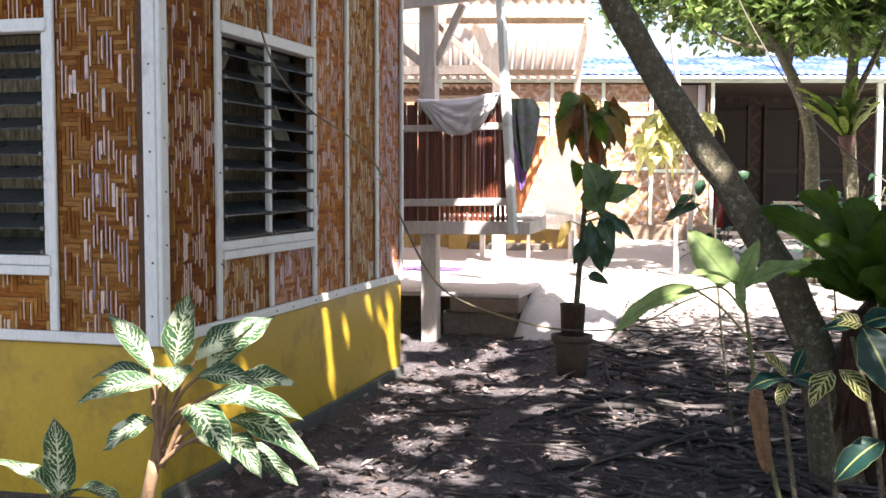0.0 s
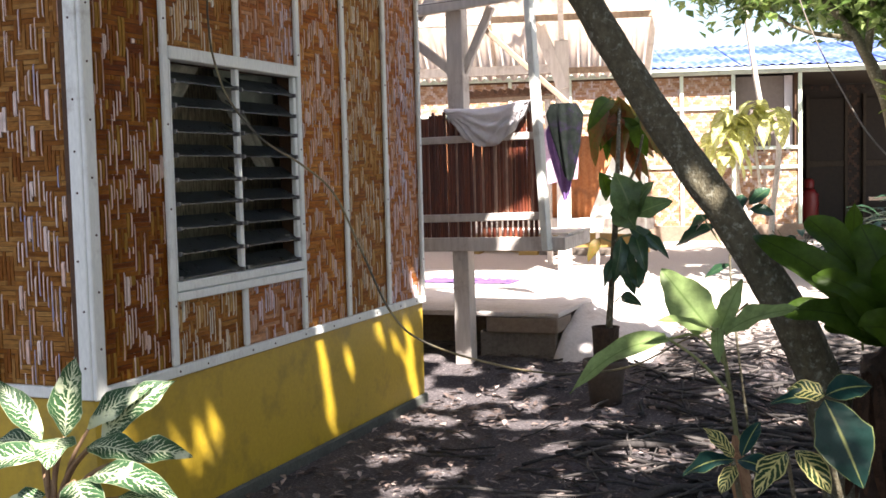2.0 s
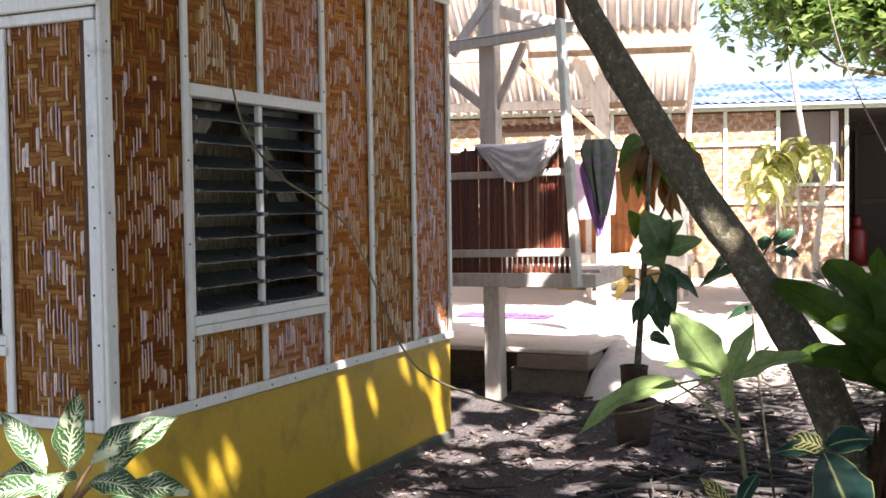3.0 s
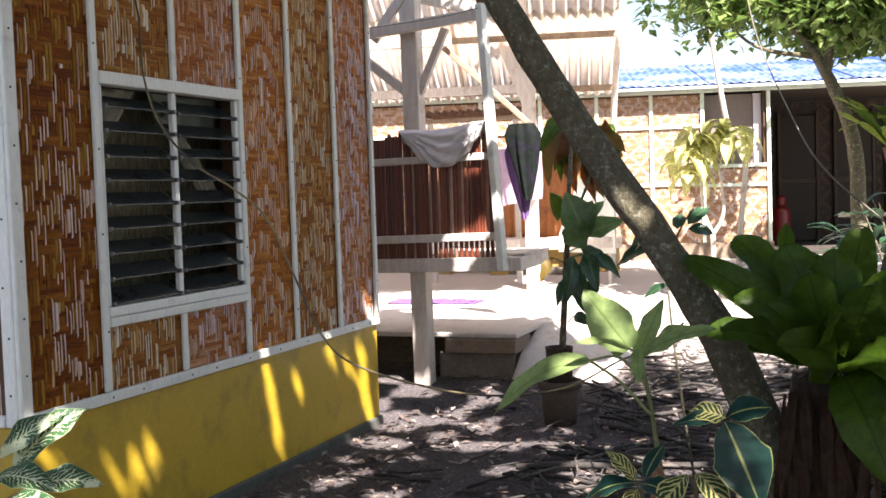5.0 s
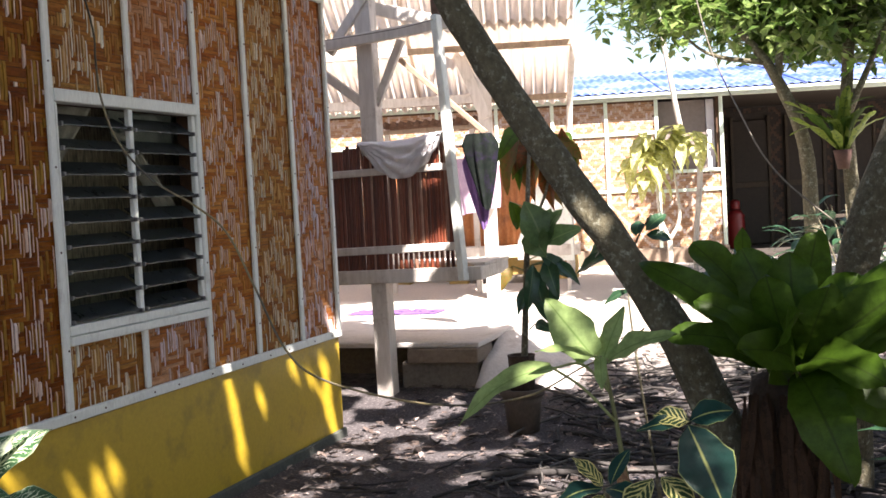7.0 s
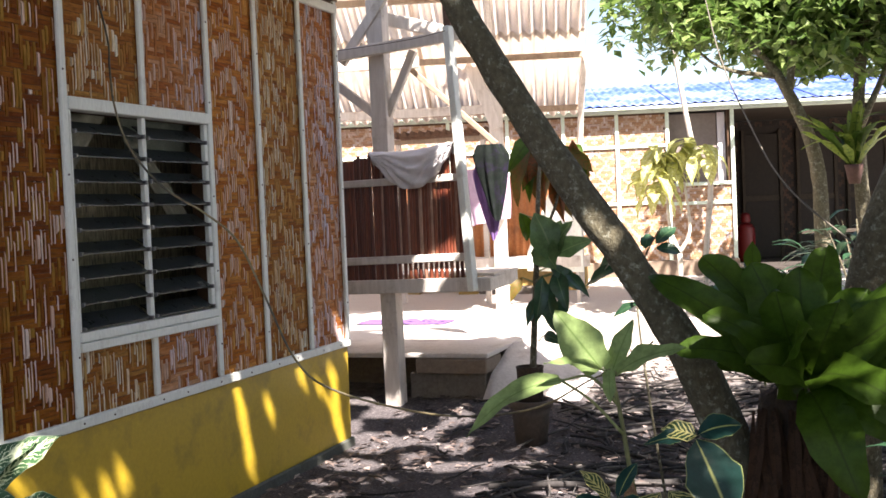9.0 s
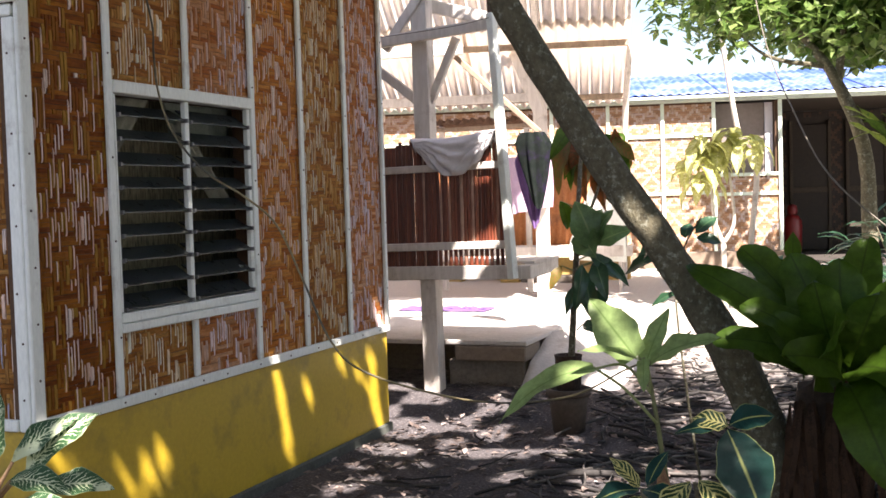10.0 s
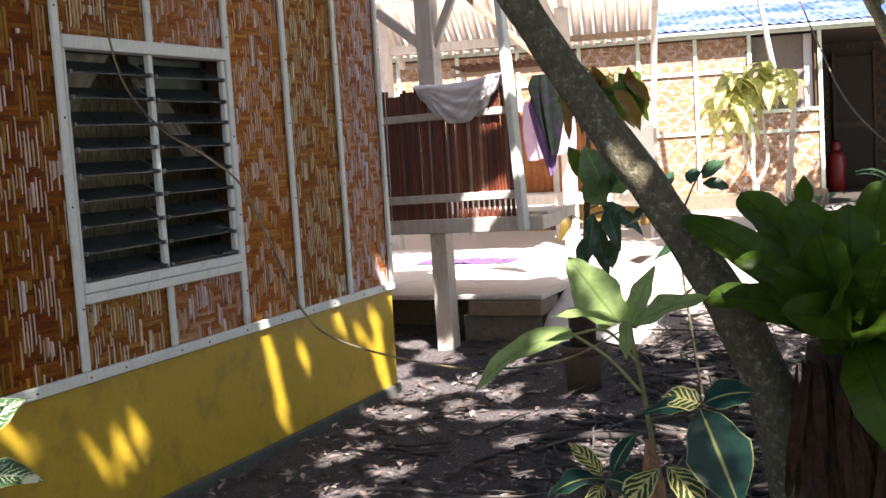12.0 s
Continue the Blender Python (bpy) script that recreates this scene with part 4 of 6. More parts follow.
def build_aglaonema():
    t = thing("aglaonema", "variegated green and white leafy plant by the yellow plinth", "plant", at=pose(-1.83, 3.58, 0.0))
    stalk(t, [(-1.85, 3.58, -0.02), (-1.82, 3.58, 0.2), (-1.775, 3.58, 0.40)], (0.026, 0.022), "dry")
    stalk(t, [(-1.79, 3.585, 0.34), (-1.755, 3.57, 0.5), (-1.738, 3.575, 0.60)], (0.016, 0.011), "dry", "old_stalk")
    blades = [((-1.69, 3.58, 0.746), (-1.628, 3.58, 1.025), 0.108, 0.05), ((-1.769, 3.562, 0.734), (-1.922, 3.52, 0.95), 0.085, 0.08), ((-1.632, 3.625, 0.765), (-1.448, 3.73, 0.915), 0.098, 0.07),
              ((-1.598, 3.64, 0.728), (-1.391, 3.78, 0.925), 0.122, 0.08), ((-1.727, 3.544, 0.693), (-2.004, 3.46, 0.635), 0.10, 0.12), ((-1.784, 3.595, 0.697), (-2.06, 3.63, 0.69), 0.075, 0.14),
              ((-1.60, 3.58, 0.715), (-1.355, 3.58, 0.70), 0.095, 0.13), ((-1.489, 3.61, 0.681), (-1.267, 3.68, 0.70), 0.10, 0.14), ((-1.558, 3.535, 0.634), (-1.13, 3.43, 0.64), 0.10, 0.13),
              ((-1.46, 3.55, 0.575), (-1.10, 3.48, 0.465), 0.10, 0.17), ((-1.592, 3.505, 0.629), (-1.35, 3.33, 0.50), 0.125, 0.14), ((-1.764, 3.565, 0.551), (-1.955, 3.53, 0.445), 0.10, 0.12),
              ((-1.473, 3.52, 0.525), (-1.26, 3.38, 0.44), 0.095, 0.16), ((-1.665, 3.53, 0.755), (-1.59, 3.38, 0.71), 0.125, 0.10), ((-1.50, 3.60, 0.46), (-1.25, 3.66, 0.34), 0.09, 0.15)]
    for k, (b, tip, w, arch) in enumerate(blades):
        b, tip = Vector(b), Vector(tip)
        foot = Vector((-1.765 + 0.012 * (k % 3), 3.575 + 0.01 * (k % 2), 0.38 + 0.03 * (k % 4)))
        stalk(t, [foot, foot.lerp(b, 0.55) + Vector((-0.012, 0, 0.03)), b], (0.010, 0.006), "dry", "petiole", 6)
        leaf(t, b, tip, w * 1.06, "agl", arch, (0.3, -0.55, 0.8), 0.22, curl=0.05, n=11)
    t2 = thing("aglaonema", "young variegated leaf shoot at the foot of the plinth", "plant", at=pose(-2.08, 3.45, 0.0))
    stalk(t2, [(-2.08, 3.45, -0.02), (-2.08, 3.45, 0.3)], (0.012, 0.008))
    leaf(t2, (-2.085, 3.45, 0.26), (-2.075, 3.42, 0.575), 0.125, "agl", 0.05)
    leaf(t2, (-2.08, 3.45, 0.26), (-2.36, 3.40, 0.40), 0.12, "agl", 0.15)
    leaf(t2, (-2.08, 3.45, 0.26), (-1.80, 3.40, 0.30), 0.12, "agl", 0.18)


build_aglaonema()


def build_dumb_cane():
    t = thing("dumb_cane", "pale green broad leafed plant on a bare ringed stem", "plant", at=pose(0.40, 4.75, 0.0))
    stalk(t, [(0.42, 4.75, -0.02), (0.31, 4.75, 0.45), (0.26, 4.75, 0.78), (0.23, 4.75, 0.96)], (0.012, 0.006), "cane")
    c = (0.228, 4.75, 0.95)
    for b, tip, w, arch, up in (((0.055, 4.70, 0.935), (-0.285, 4.62, 0.735), 0.13, 0.16, (0.1, -0.5, 1)), ((0.19, 4.76, 0.97), (0.012, 4.82, 1.175), 0.175, 0.02, (0, -1, 0.35)),
                                ((0.225, 4.77, 0.95), (0.298, 4.84, 1.14), 0.10, 0.04, (-0.3, -1, 0.5)), ((0.25, 4.74, 0.955), (0.50, 4.70, 1.055), 0.13, 0.10, (0, -0.6, 1)),
                                ((0.21, 4.72, 0.965), (0.02, 4.60, 1.01), 0.085, 0.10, (0, -0.3, 1)), ((0.225, 4.73, 0.97), (0.235, 4.68, 0.86), 0.055, 0.05, (0, -1, 0.2))):
        stalk(t, [(0.25, 4.75, 0.84), Vector(c) * 0.6 + Vector(b) * 0.4, b], (0.006, 0.0045), "stem", "petiole", 6)
        leaf(t, b, tip, w * 0.92, "dieff", arch, up, 0.22, "heart", n=13)
    stalk(t, [(0.265, 4.74, 0.74), (0.16, 4.72, 0.86), (0.05, 4.70, 0.94)], (0.006, 0.005), "stem", "petiole", 6)
    # the old dry sheath hanging by the stem
    leaf(t, (0.285, 4.71, 0.60), (0.345, 4.69, 0.20), 0.07, "dry_blade", 0.03, (0, -1, 0), 0.6, "strap", "dry_sheath", label="withered brown leaf sheath")


M["cane"] = surface("old_cane", (0.085, 0.095, 0.035), (0.14, 0.15, 0.06), (0.10, 0.07, 0.04), 0.7, 30, 14)
M["dry_blade"] = leaf_material("dry_sheath", (0.24, 0.14, 0.075), (0.16, 0.09, 0.05), 3, 0.1, 0.4, 0.8, 0.15, 0.7)
build_dumb_cane()


def build_crotons():
    t = thing("croton", "croton bush with dark leaves and yellow veined ones", "plant", at=pose(0.45, 4.0, 0.0))
    stalk(t, [(0.48, 4.04, -0.02), (0.43, 4.02, 0.4), (0.38, 3.98, 0.73)], (0.011, 0.008), "bark")
    stalk(t, [(0.57, 4.06, -0.02), (0.57, 4.04, 0.4), (0.53, 3.98, 0.76)], (0.009, 0.006), "bark")
    for b, tip, w, mat, arch in (((0.40, 3.61, 0.82), (0.318, 3.60, 0.90), 0.055, "croton_yellow", 0.05), ((0.40, 3.60, 0.815), (0.265, 3.58, 0.765), 0.075, "croton_green", 0.15),
                                 ((0.41, 3.60, 0.815), (0.53, 3.56, 0.78), 0.075, "croton_green", 0.15), ((0.405, 3.60, 0.80), (0.372, 3.55, 0.73), 0.05, "croton_yellow", 0.08),
                                 ((0.54, 3.61, 0.845), (0.468, 3.50, 0.745), 0.075, "croton_yellow", 0.10), ((0.56, 3.62, 0.85), (0.655, 3.58, 0.745), 0.075, "croton_yellow", 0.14),
                                 ((0.42, 3.62, 0.82), (0.46, 3.72, 0.90), 0.05, "croton_green", 0.1)):
        shift = Vector((0.0, 0.24, -0.05))
        leaf(t, Vector(b) + shift, Vector(tip) + shift, w, mat, arch, (0, -0.5, 1), 0.2)
    t2 = thing("croton", "tall croton with large glossy blue green leaves edged yellow", "plant", at=pose(0.70, 3.98, 0.0))
    stalk(t2, [(0.74, 4.0, -0.02), (0.70, 3.98, 0.5), (0.61, 3.99, 0.89)], (0.012, 0.008), "bark")
    for b, tip, w, mat, arch in (((0.60, 3.90, 0.935), (0.70, 3.82, 0.72), 0.15, "croton_green", 0.06), ((0.60, 3.92, 0.94), (0.50, 3.92, 0.955), 0.07, "croton_yellow", 0.12),
                                 ((0.60, 3.93, 0.94), (0.72, 3.96, 0.965), 0.09, "croton_green", 0.15), ((0.60, 3.93, 0.94), (0.46, 3.88, 0.92), 0.05, "croton_green", 0.1),
                                 ((0.68, 3.97, 0.55), (0.52, 3.88, 0.42), 0.10, "croton_green", 0.18),
                                 ((0.69, 3.97, 0.6), (0.92, 4.02, 0.5), 0.12, "croton_green", 0.2), ((0.70, 3.98, 0.4), (0.9, 3.9, 0.3), 0.12, "croton_green", 0.2)):
        shift = Vector((0.035, 0.0, 0.0))
        leaf(t2, Vector(b) + shift, Vector(tip) + shift, w, mat, arch, (0, -0.7, 0.8), 0.15)


build_crotons()


# openings cut into the unseen foliage to put sun spots at chosen places, named by a place that the sun reaches through
# them and their radius
GAPS_WALL = [(-2.16, 6.21, 0.60, 0.02), (-2.16, 6.23, 0.46, 0.018), (-2.16, 6.25, 0.33, 0.015), (-2.16, 6.27, 0.18, 0.015), (-2.16, 6.53, 0.47, 0.022), (-2.16, 6.94, 0.6, 0.03), (-2.16, 7.41, 0.52, 0.035), (-2.16, 7.42, 0.36, 0.035), (-2.16, 7.44, 0.2, 0.035), (-2.16, 7.2, 0.46, 0.018), (-2.16, 7.57, 0.78, 0.04),
             (-2.16, 5.0, 0.40, 0.021), (-2.16, 5.12, 0.42, 0.012), (-2.16, 4.84, 0.36, 0.016), (-2.16, 5.12, 0.27, 0.016), (-2.16, 4.97, 0.25, 0.011)]
GAPS_SOIL = [(-2.59, 8.75, 0.08), (-2.3, 8.5, 0.07), (-2.37, 9.16, 0.07), (-2.38, 8.11, 0.06), (-2.05, 7.8, 0.11), (-1.98, 7.55, 0.10), (-1.82, 7.1, 0.09), (-1.84, 6.7, 0.06), (-1.75, 6.2, 0.05), (-1.33, 7.15, 0.08), (-1.07, 7.2, 0.05), (-1.4, 7.68, 0.07), (-1.57, 7.33, 0.05), (-0.76, 7.17, 0.05),
             (-0.94, 6.6, 0.045), (-2.16, 8.4, 0.08), (-1.6, 8.38, 0.08), (-0.92, 7.33, 0.04), (-0.57, 7.24, 0.05), (-1.33, 6.05, 0.05), (-0.5, 6.75, 0.06), (-1.72, 7.92, 0.07), (-0.95, 8.99, 0.07), (-0.7, 6.12, 0.045), (-1.63, 5.07, 0.045), (-1.25, 4.75, 0.05), (-1.02, 5.05, 0.05), (-0.63, 5.7, 0.05), (-1.42, 5.5, 0.035),
             (-0.03, 6.93, 0.08), (-0.31, 6.62, 0.06), (-0.57, 5.5, 0.04), (-0.08, 5.68, 0.05), (-1.38, 5.7, 0.04), (-0.44, 6.35, 0.06), (-0.9, 9.3, 0.08), (-0.15, 8.75, 0.06), (-0.05, 9.4, 0.12), (-1.2, 10.8, 0.14), (-0.75, 11.2, 0.16), (0.2, 7.6, 0.04), (-0.3, 8.1, 0.05), (0.5, 8.6, 0.06), (-0.6, 8.5, 0.04), (1.35, 5.2, 0.09), (1.5, 4.9, 0.08), (1.6, 5.6, 0.12), (1.9, 6.2, 0.12), (-2.2, 10.1, 0.25), (-1.9, 10.6, 0.3), (-2.6, 10.7, 0.22), (-1.6, 10.1, 0.18), (-2.9, 10.3, 0.12)]
GAPS_LEAF = [(-1.44, 3.73, 0.86, 0.05), (-1.72, 3.55, 0.77, 0.045), (-1.85, 3.53, 0.83, 0.03), (-1.3, 3.5, 0.65, 0.05), (-1.5, 3.48, 0.60, 0.05), (-1.8, 3.5, 0.68, 0.03), (-1.15, 3.45, 0.5, 0.04), (0.0, 4.65, 0.9, 0.05), (0.15, 4.75, 1.0, 0.025)]


def foliage_openings():
    """Each spot of sun comes through one opening with smaller ones about it; many tiny ones lie between."""
    rnd = random.Random(9)
    out = [(g[:3], g[3]) for g in GAPS_WALL + GAPS_LEAF]
    for x, y, r in GAPS_SOIL:
        r *= 1.12
        out.append(((x, y, 0.02), r))
        for k in range(3):
            a, d = rnd.uniform(0, 6.28), r * rnd.uniform(1.3, 2.6)
            out.append(((x + d * math.cos(a), y + d * math.sin(a), 0.02), r * rnd.uniform(0.2, 0.5)))
    for k in range(60):
        out.append(((rnd.uniform(-2.0, 1.6), rnd.uniform(4.6, 9.0), 0.02), rnd.uniform(0.005, 0.03)))
    return np.array([p for p, r in out]), np.array([r for p, r in out])


_gp, _gr = foliage_openings()


def in_gap(p):
    d = np.array(p) - _gp
    along = d @ np.array(SUN_DIR)
    off = d - along[:, None] * np.array(SUN_DIR)
    return bool((np.einsum("ij,ij->i", off, off) < (_gr + 0.055) ** 2).any())


def build_tree(name, label, trunk, radii, limbs, crown, leaves, size, seed, at, mat="bark", leaf_mat="leaf", overhead=False):
    """A tree: bent trunk, limbs, and a crown of single leaves that hang in clumps with gaps."""
    t = thing(name, label, "tree", at=at)
    pts = smooth_path(trunk, 7)
    rr = np.interp(np.linspace(0, 1, len(pts)), np.linspace(0, 1, len(radii)), radii)
    part("trunk", tube(pts, [float(r) for r in rr], 16, wobble=0.16), M[mat], t)
    for lim, r0 in limbs:
        lp = smooth_path(lim, 5)
        part("limb", tube(lp, [r0 * (1 - 0.75 * i / (len(lp) - 1)) for i in range(len(lp))], 8, wobble=0.2), M[mat], t)
    rnd = random.Random(seed)
    verts, faces = [], []
    share = sum((c[2] if len(c) > 2 else 1.0) for c in crown)
    for clump in crown:
        (cx, cy, cz), (rx, ry, rz) = clump[:2]
        per = max(1, int(leaves * (clump[2] if len(clump) > 2 else 1.0) / share))
        made = 0
        while made < per:
            # a sprig with several leaves
            p = Vector((rnd.gauss(0, 0.45), rnd.gauss(0, 0.45), rnd.gauss(0, 0.45)))
            if p.length > 1.05:
                continue
            q = Vector((cx + p.x * rx, cy + p.y * ry, cz + p.z * rz))
            if noise.noise(Vector((q.x, q.y, q.z * 0.5)) * 1.75 + Vector((seed, 0, 0))) > (0.30 if overhead else 0.02):
                made += 1
                continue
            for _ in range(5):
                b = q + Vector((rnd.uniform(-1, 1), rnd.uniform(-1, 1), rnd.uniform(-1, 1))) * size * 0.65
                d = Vector((rnd.uniform(-1, 1), rnd.uniform(-1, 1), rnd.uniform(-0.9, 0.35))).normalized()
                s = d.cross(Vector((rnd.uniform(-0.4, 0.4), rnd.uniform(-0.4, 0.4), 1))).normalized()
                ln, w = size * rnd.uniform(0.75, 1.3), size * rnd.uniform(0.24, 0.34)
                nn = s.cross(d) * w * 0.3
                # leaves in the way of a chosen sun spot are left out
                if overhead and in_gap(b + d * ln * 0.5):
                    made += 1
                    continue
                k = len(verts)
                verts += [b, b + d * ln * 0.45 + s * w + nn, b + d * ln, b + d * ln * 0.45 - s * w + nn, b + d * ln * 0.5]
                faces += [(k, k + 1, k + 4), (k + 1, k + 2, k + 4), (k + 2, k + 3, k + 4), (k + 3, k, k + 4)]
                made += 1
    from_lists("crown", verts, faces, M[leaf_mat], t)
    return t


# the leaning tree in front of the house; its unseen crown clumps are set to shade house, hut and slab
build_tree("leaning_tree", "leaning grey barked tree spotted with pale lichen", [(0.74, 5.46, -0.15), (0.665, 5.45, 0.25), (0.61, 5.44, 0.50), (0.56, 5.43, 0.66), (0.412, 5.40, 1.0), (0.193, 5.37, 1.36), (-0.12, 5.33, 1.84), (-0.325, 5.29, 2.2), (-0.50, 5.25, 2.56), (-0.93, 5.3, 3.6), (-1.1, 5.3, 4.8)],
           [0.15, 0.115, 0.10, 0.092, 0.080, 0.073, 0.067, 0.063, 0.060, 0.055, 0.04],
           [([(-0.82, 5.28, 3.3), (-0.3, 4.9, 4.3), (0.6, 4.4, 5.0)], 0.05), ([(-0.95, 5.3, 3.7), (-1.5, 4.8, 4.6), (-1.8, 4.0, 5.2)], 0.045)],
           [((0.0, 4.6, 5.2), (1.9, 1.7, 0.28), 1.7), ((-1.2, 4.6, 5.3), (1.8, 1.6, 0.28), 1.0), ((-1.7, 2.7, 5.4), (2.0, 1.7, 0.28), 1.3), ((-0.5, 6.1, 4.9), (1.6, 0.9, 0.35), 1.0), ((-0.3, 6.5, 4.8), (1.2, 0.5, 0.3), 0.6), ((-0.8, 6.4, 5.1), (1.2, 0.6, 0.3), 0.6), ((1.2, 5.9, 5.0), (1.5, 1.0, 0.35), 0.4), ((0.6, 6.0, 5.0), (1.0, 0.35, 0.2), 0.8), ((-1.2, 7.15, 5.0), (0.8, 0.4, 0.2), 0.7), ((1.2, 6.5, 5.0), (0.8, 0.45, 0.22), 0.8)], 43000, 0.15, 3, pose(0.74, 5.46, 0.0), overhead=True)
# unseen shade trees, added beside the path and across the yard, crown clumps set where shade is wanted
build_tree("shade_tree", "unseen broad leafed tree added to shade the yard", [(3.4, 1.2, -0.1), (3.3, 1.3, 1.6), (3.1, 1.5, 3.2), (2.8, 1.8, 5.0)], [0.2, 0.17, 0.14, 0.08],
           [([(3.1, 1.5, 3.2), (1.8, 2.0, 4.6), (0.4, 2.2, 5.4)], 0.08), ([(3.1, 1.5, 3.4), (3.2, 3.2, 4.6), (2.9, 4.6, 5.3)], 0.08), ([(3.0, 1.6, 3.6), (2.6, 0.2, 4.8), (2.0, -1.0, 5.4)], 0.07)],
           [((2.6, 4.4, 5.2), (2.0, 1.7, 0.28), 0.9), ((2.05, 3.9, 5.1), (0.8, 0.7, 0.25), 0.7), ((2.1, 5.2, 5.2), (0.9, 0.6, 0.25), 0.5), ((2.2, 3.2, 5.2), (0.7, 0.6, 0.25), 0.6), ((2.0, 3.45, 4.6), (0.6, 0.5, 0.2), 0.7), ((2.3, 2.6, 4.8), (0.7, 0.6, 0.2), 0.6), ((-0.2, 2.2, 5.3), (0.9, 0.5, 0.25), 0.7), ((1.0, 2.7, 5.4), (2.2, 1.3, 0.28), 1.5), ((3.4, 1.8, 5.5), (2.4, 2.2, 0.35), 0.6), ((1.6, -0.6, 5.4), (2.4, 1.8, 0.3), 0.8), ((-0.25, 1.25, 5.3), (1.5, 0.8, 0.28), 0.9), ((1.35, 4.2, 5.2), (1.0, 0.8, 0.25), 0.8)], 40000, 0.16, 5, pose(3.4, 1.2, 0.0), overhead=True)
build_tree("shade_tree", "unseen broad leafed tree added to dim the light from the far side", [(4.4, 6.6, -0.1), (4.4, 6.6, 1.6), (4.3, 6.5, 3.0), (4.2, 6.4, 4.6)], [0.2, 0.17, 0.14, 0.08],
           [([(4.3, 6.5, 3.0), (3.2, 6.2, 4.2), (2.4, 6.0, 4.8)], 0.08), ([(4.3, 6.5, 3.0), (5.4, 7.2, 4.4)], 0.08)],
           [((4.0, 6.2, 4.6), (1.9, 1.9, 1.3)), ((4.6, 4.2, 4.0), (1.8, 1.8, 1.4)), ((5.2, 8.2, 3.8), (1.6, 1.8, 1.5)), ((5.0, 6.2, 2.4), (1.2, 2.4, 1.4))], 11000, 0.16, 6, pose(4.4, 6.6, 0.0), overhead=True)
# unseen trees added along the far edge of the yard to keep sky light off the walls
build_tree("screen_tree", "unseen low branched leafy tree added at the edge of the yard to block sky light", [(6.9, 3.0, -0.1), (6.8, 3.1, 1.4), (6.9, 3.0, 3.0)], [0.16, 0.13, 0.08],
           [([(6.8, 3.1, 1.4), (6.6, 5.0, 2.4)], 0.06), ([(6.8, 3.1, 1.6), (6.7, 1.0, 2.6)], 0.06)],
           [((6.9, 5.6, 2.2), (0.9, 2.4, 1.6)), ((6.9, 1.6, 2.4), (0.9, 2.4, 1.7)), ((7.0, 3.4, 3.6), (1.0, 3.0, 1.2)), ((7.0, 4.4, 4.9), (1.2, 3.4, 1.2)), ((7.0, 8.2, 2.6), (1.0, 2.2, 1.9)), ((6.9, -1.6, 2.6), (1.0, 2.2, 1.9))], 26000, 0.24, 14, pose(6.9, 3.0, 0.0))
build_tree("screen_tree", "unseen leafy tree added behind the path to block sky light", [(1.2, -5.0, -0.1), (1.3, -5.0, 1.4), (1.2, -5.0, 3.0)], [0.16, 0.13, 0.08],
           [([(1.3, -5.0, 1.4), (3.0, -5.2, 2.4)], 0.06)],
           [((3.6, -4.6, 2.2), (2.4, 0.9, 1.7)), ((-0.2, -5.0, 2.4), (2.4, 0.9, 1.7)), ((5.2, -3.8, 2.6), (2.0, 1.6, 1.9)), ((-3.4, -4.6, 2.4), (2.2, 1.2, 1.8))], 16000, 0.24, 15, pose(1.2, -5.0, 0.0))
# trees before the cottage
build_tree("garden_tree", "slim forked tree with small bright green leaves", [(0.98, 12.0, 0.3), (0.97, 12.0, 1.2), (0.92, 12.0, 2.0), (0.64, 12.0, 2.7), (0.32, 12.1, 3.15)], [0.085, 0.075, 0.065, 0.05, 0.03],
           [([(0.70, 12.0, 2.55), (0.78, 12.0, 3.2), (0.95, 12.1, 3.9)], 0.045), ([(0.60, 12.0, 2.75), (0.05, 12.0, 2.9), (-0.35, 12.2, 3.3)], 0.03)],
           [((0.5, 12.0, 3.35), (1.2, 1.0, 0.62), 1.2), ((1.3, 12.2, 3.45), (1.1, 1.0, 0.85), 1.2), ((-0.35, 12.3, 3.55), (0.9, 0.8, 0.5), 0.7), ((1.8, 12.4, 4.4), (1.5, 1.0, 0.8), 0.8)], 7000, 0.15, 8, pose(0.98, 12.0, 0.3), leaf_mat="leaf_bright")
# some crown clumps here are added to shade porch, cottage and hanging pot
build_tree("garden_tree", "slim twin stemmed tree beside the porch", [(1.45, 12.2, 0.3), (1.36, 12.2, 1.4), (1.32, 12.1, 2.3), (1.42, 12.0, 3.4), (1.5, 12.0, 4.2)], [0.08, 0.07, 0.06, 0.05, 0.03],
           [([(1.33, 12.1, 2.2), (1.6, 12.0, 2.8), (1.9, 12.0, 3.6)], 0.04)],
           [((1.8, 12.2, 3.6), (1.1, 0.9, 0.8)), ((2.4, 12.0, 4.0), (1.4, 1.0, 0.9)), ((3.4, 12.8, 4.5), (2.0, 1.7, 0.5), 2.2), ((0.9, 14.4, 3.9), (1.0, 0.7, 0.5), 0.6), ((1.8, 10.7, 3.6), (0.9, 0.7, 0.4), 1.0), ((0.6, 12.8, 3.3), (1.0, 0.7, 0.5), 1.0)], 9500, 0.15, 9, pose(1.45, 12.2, 0.3), leaf_mat="leaf_bright")
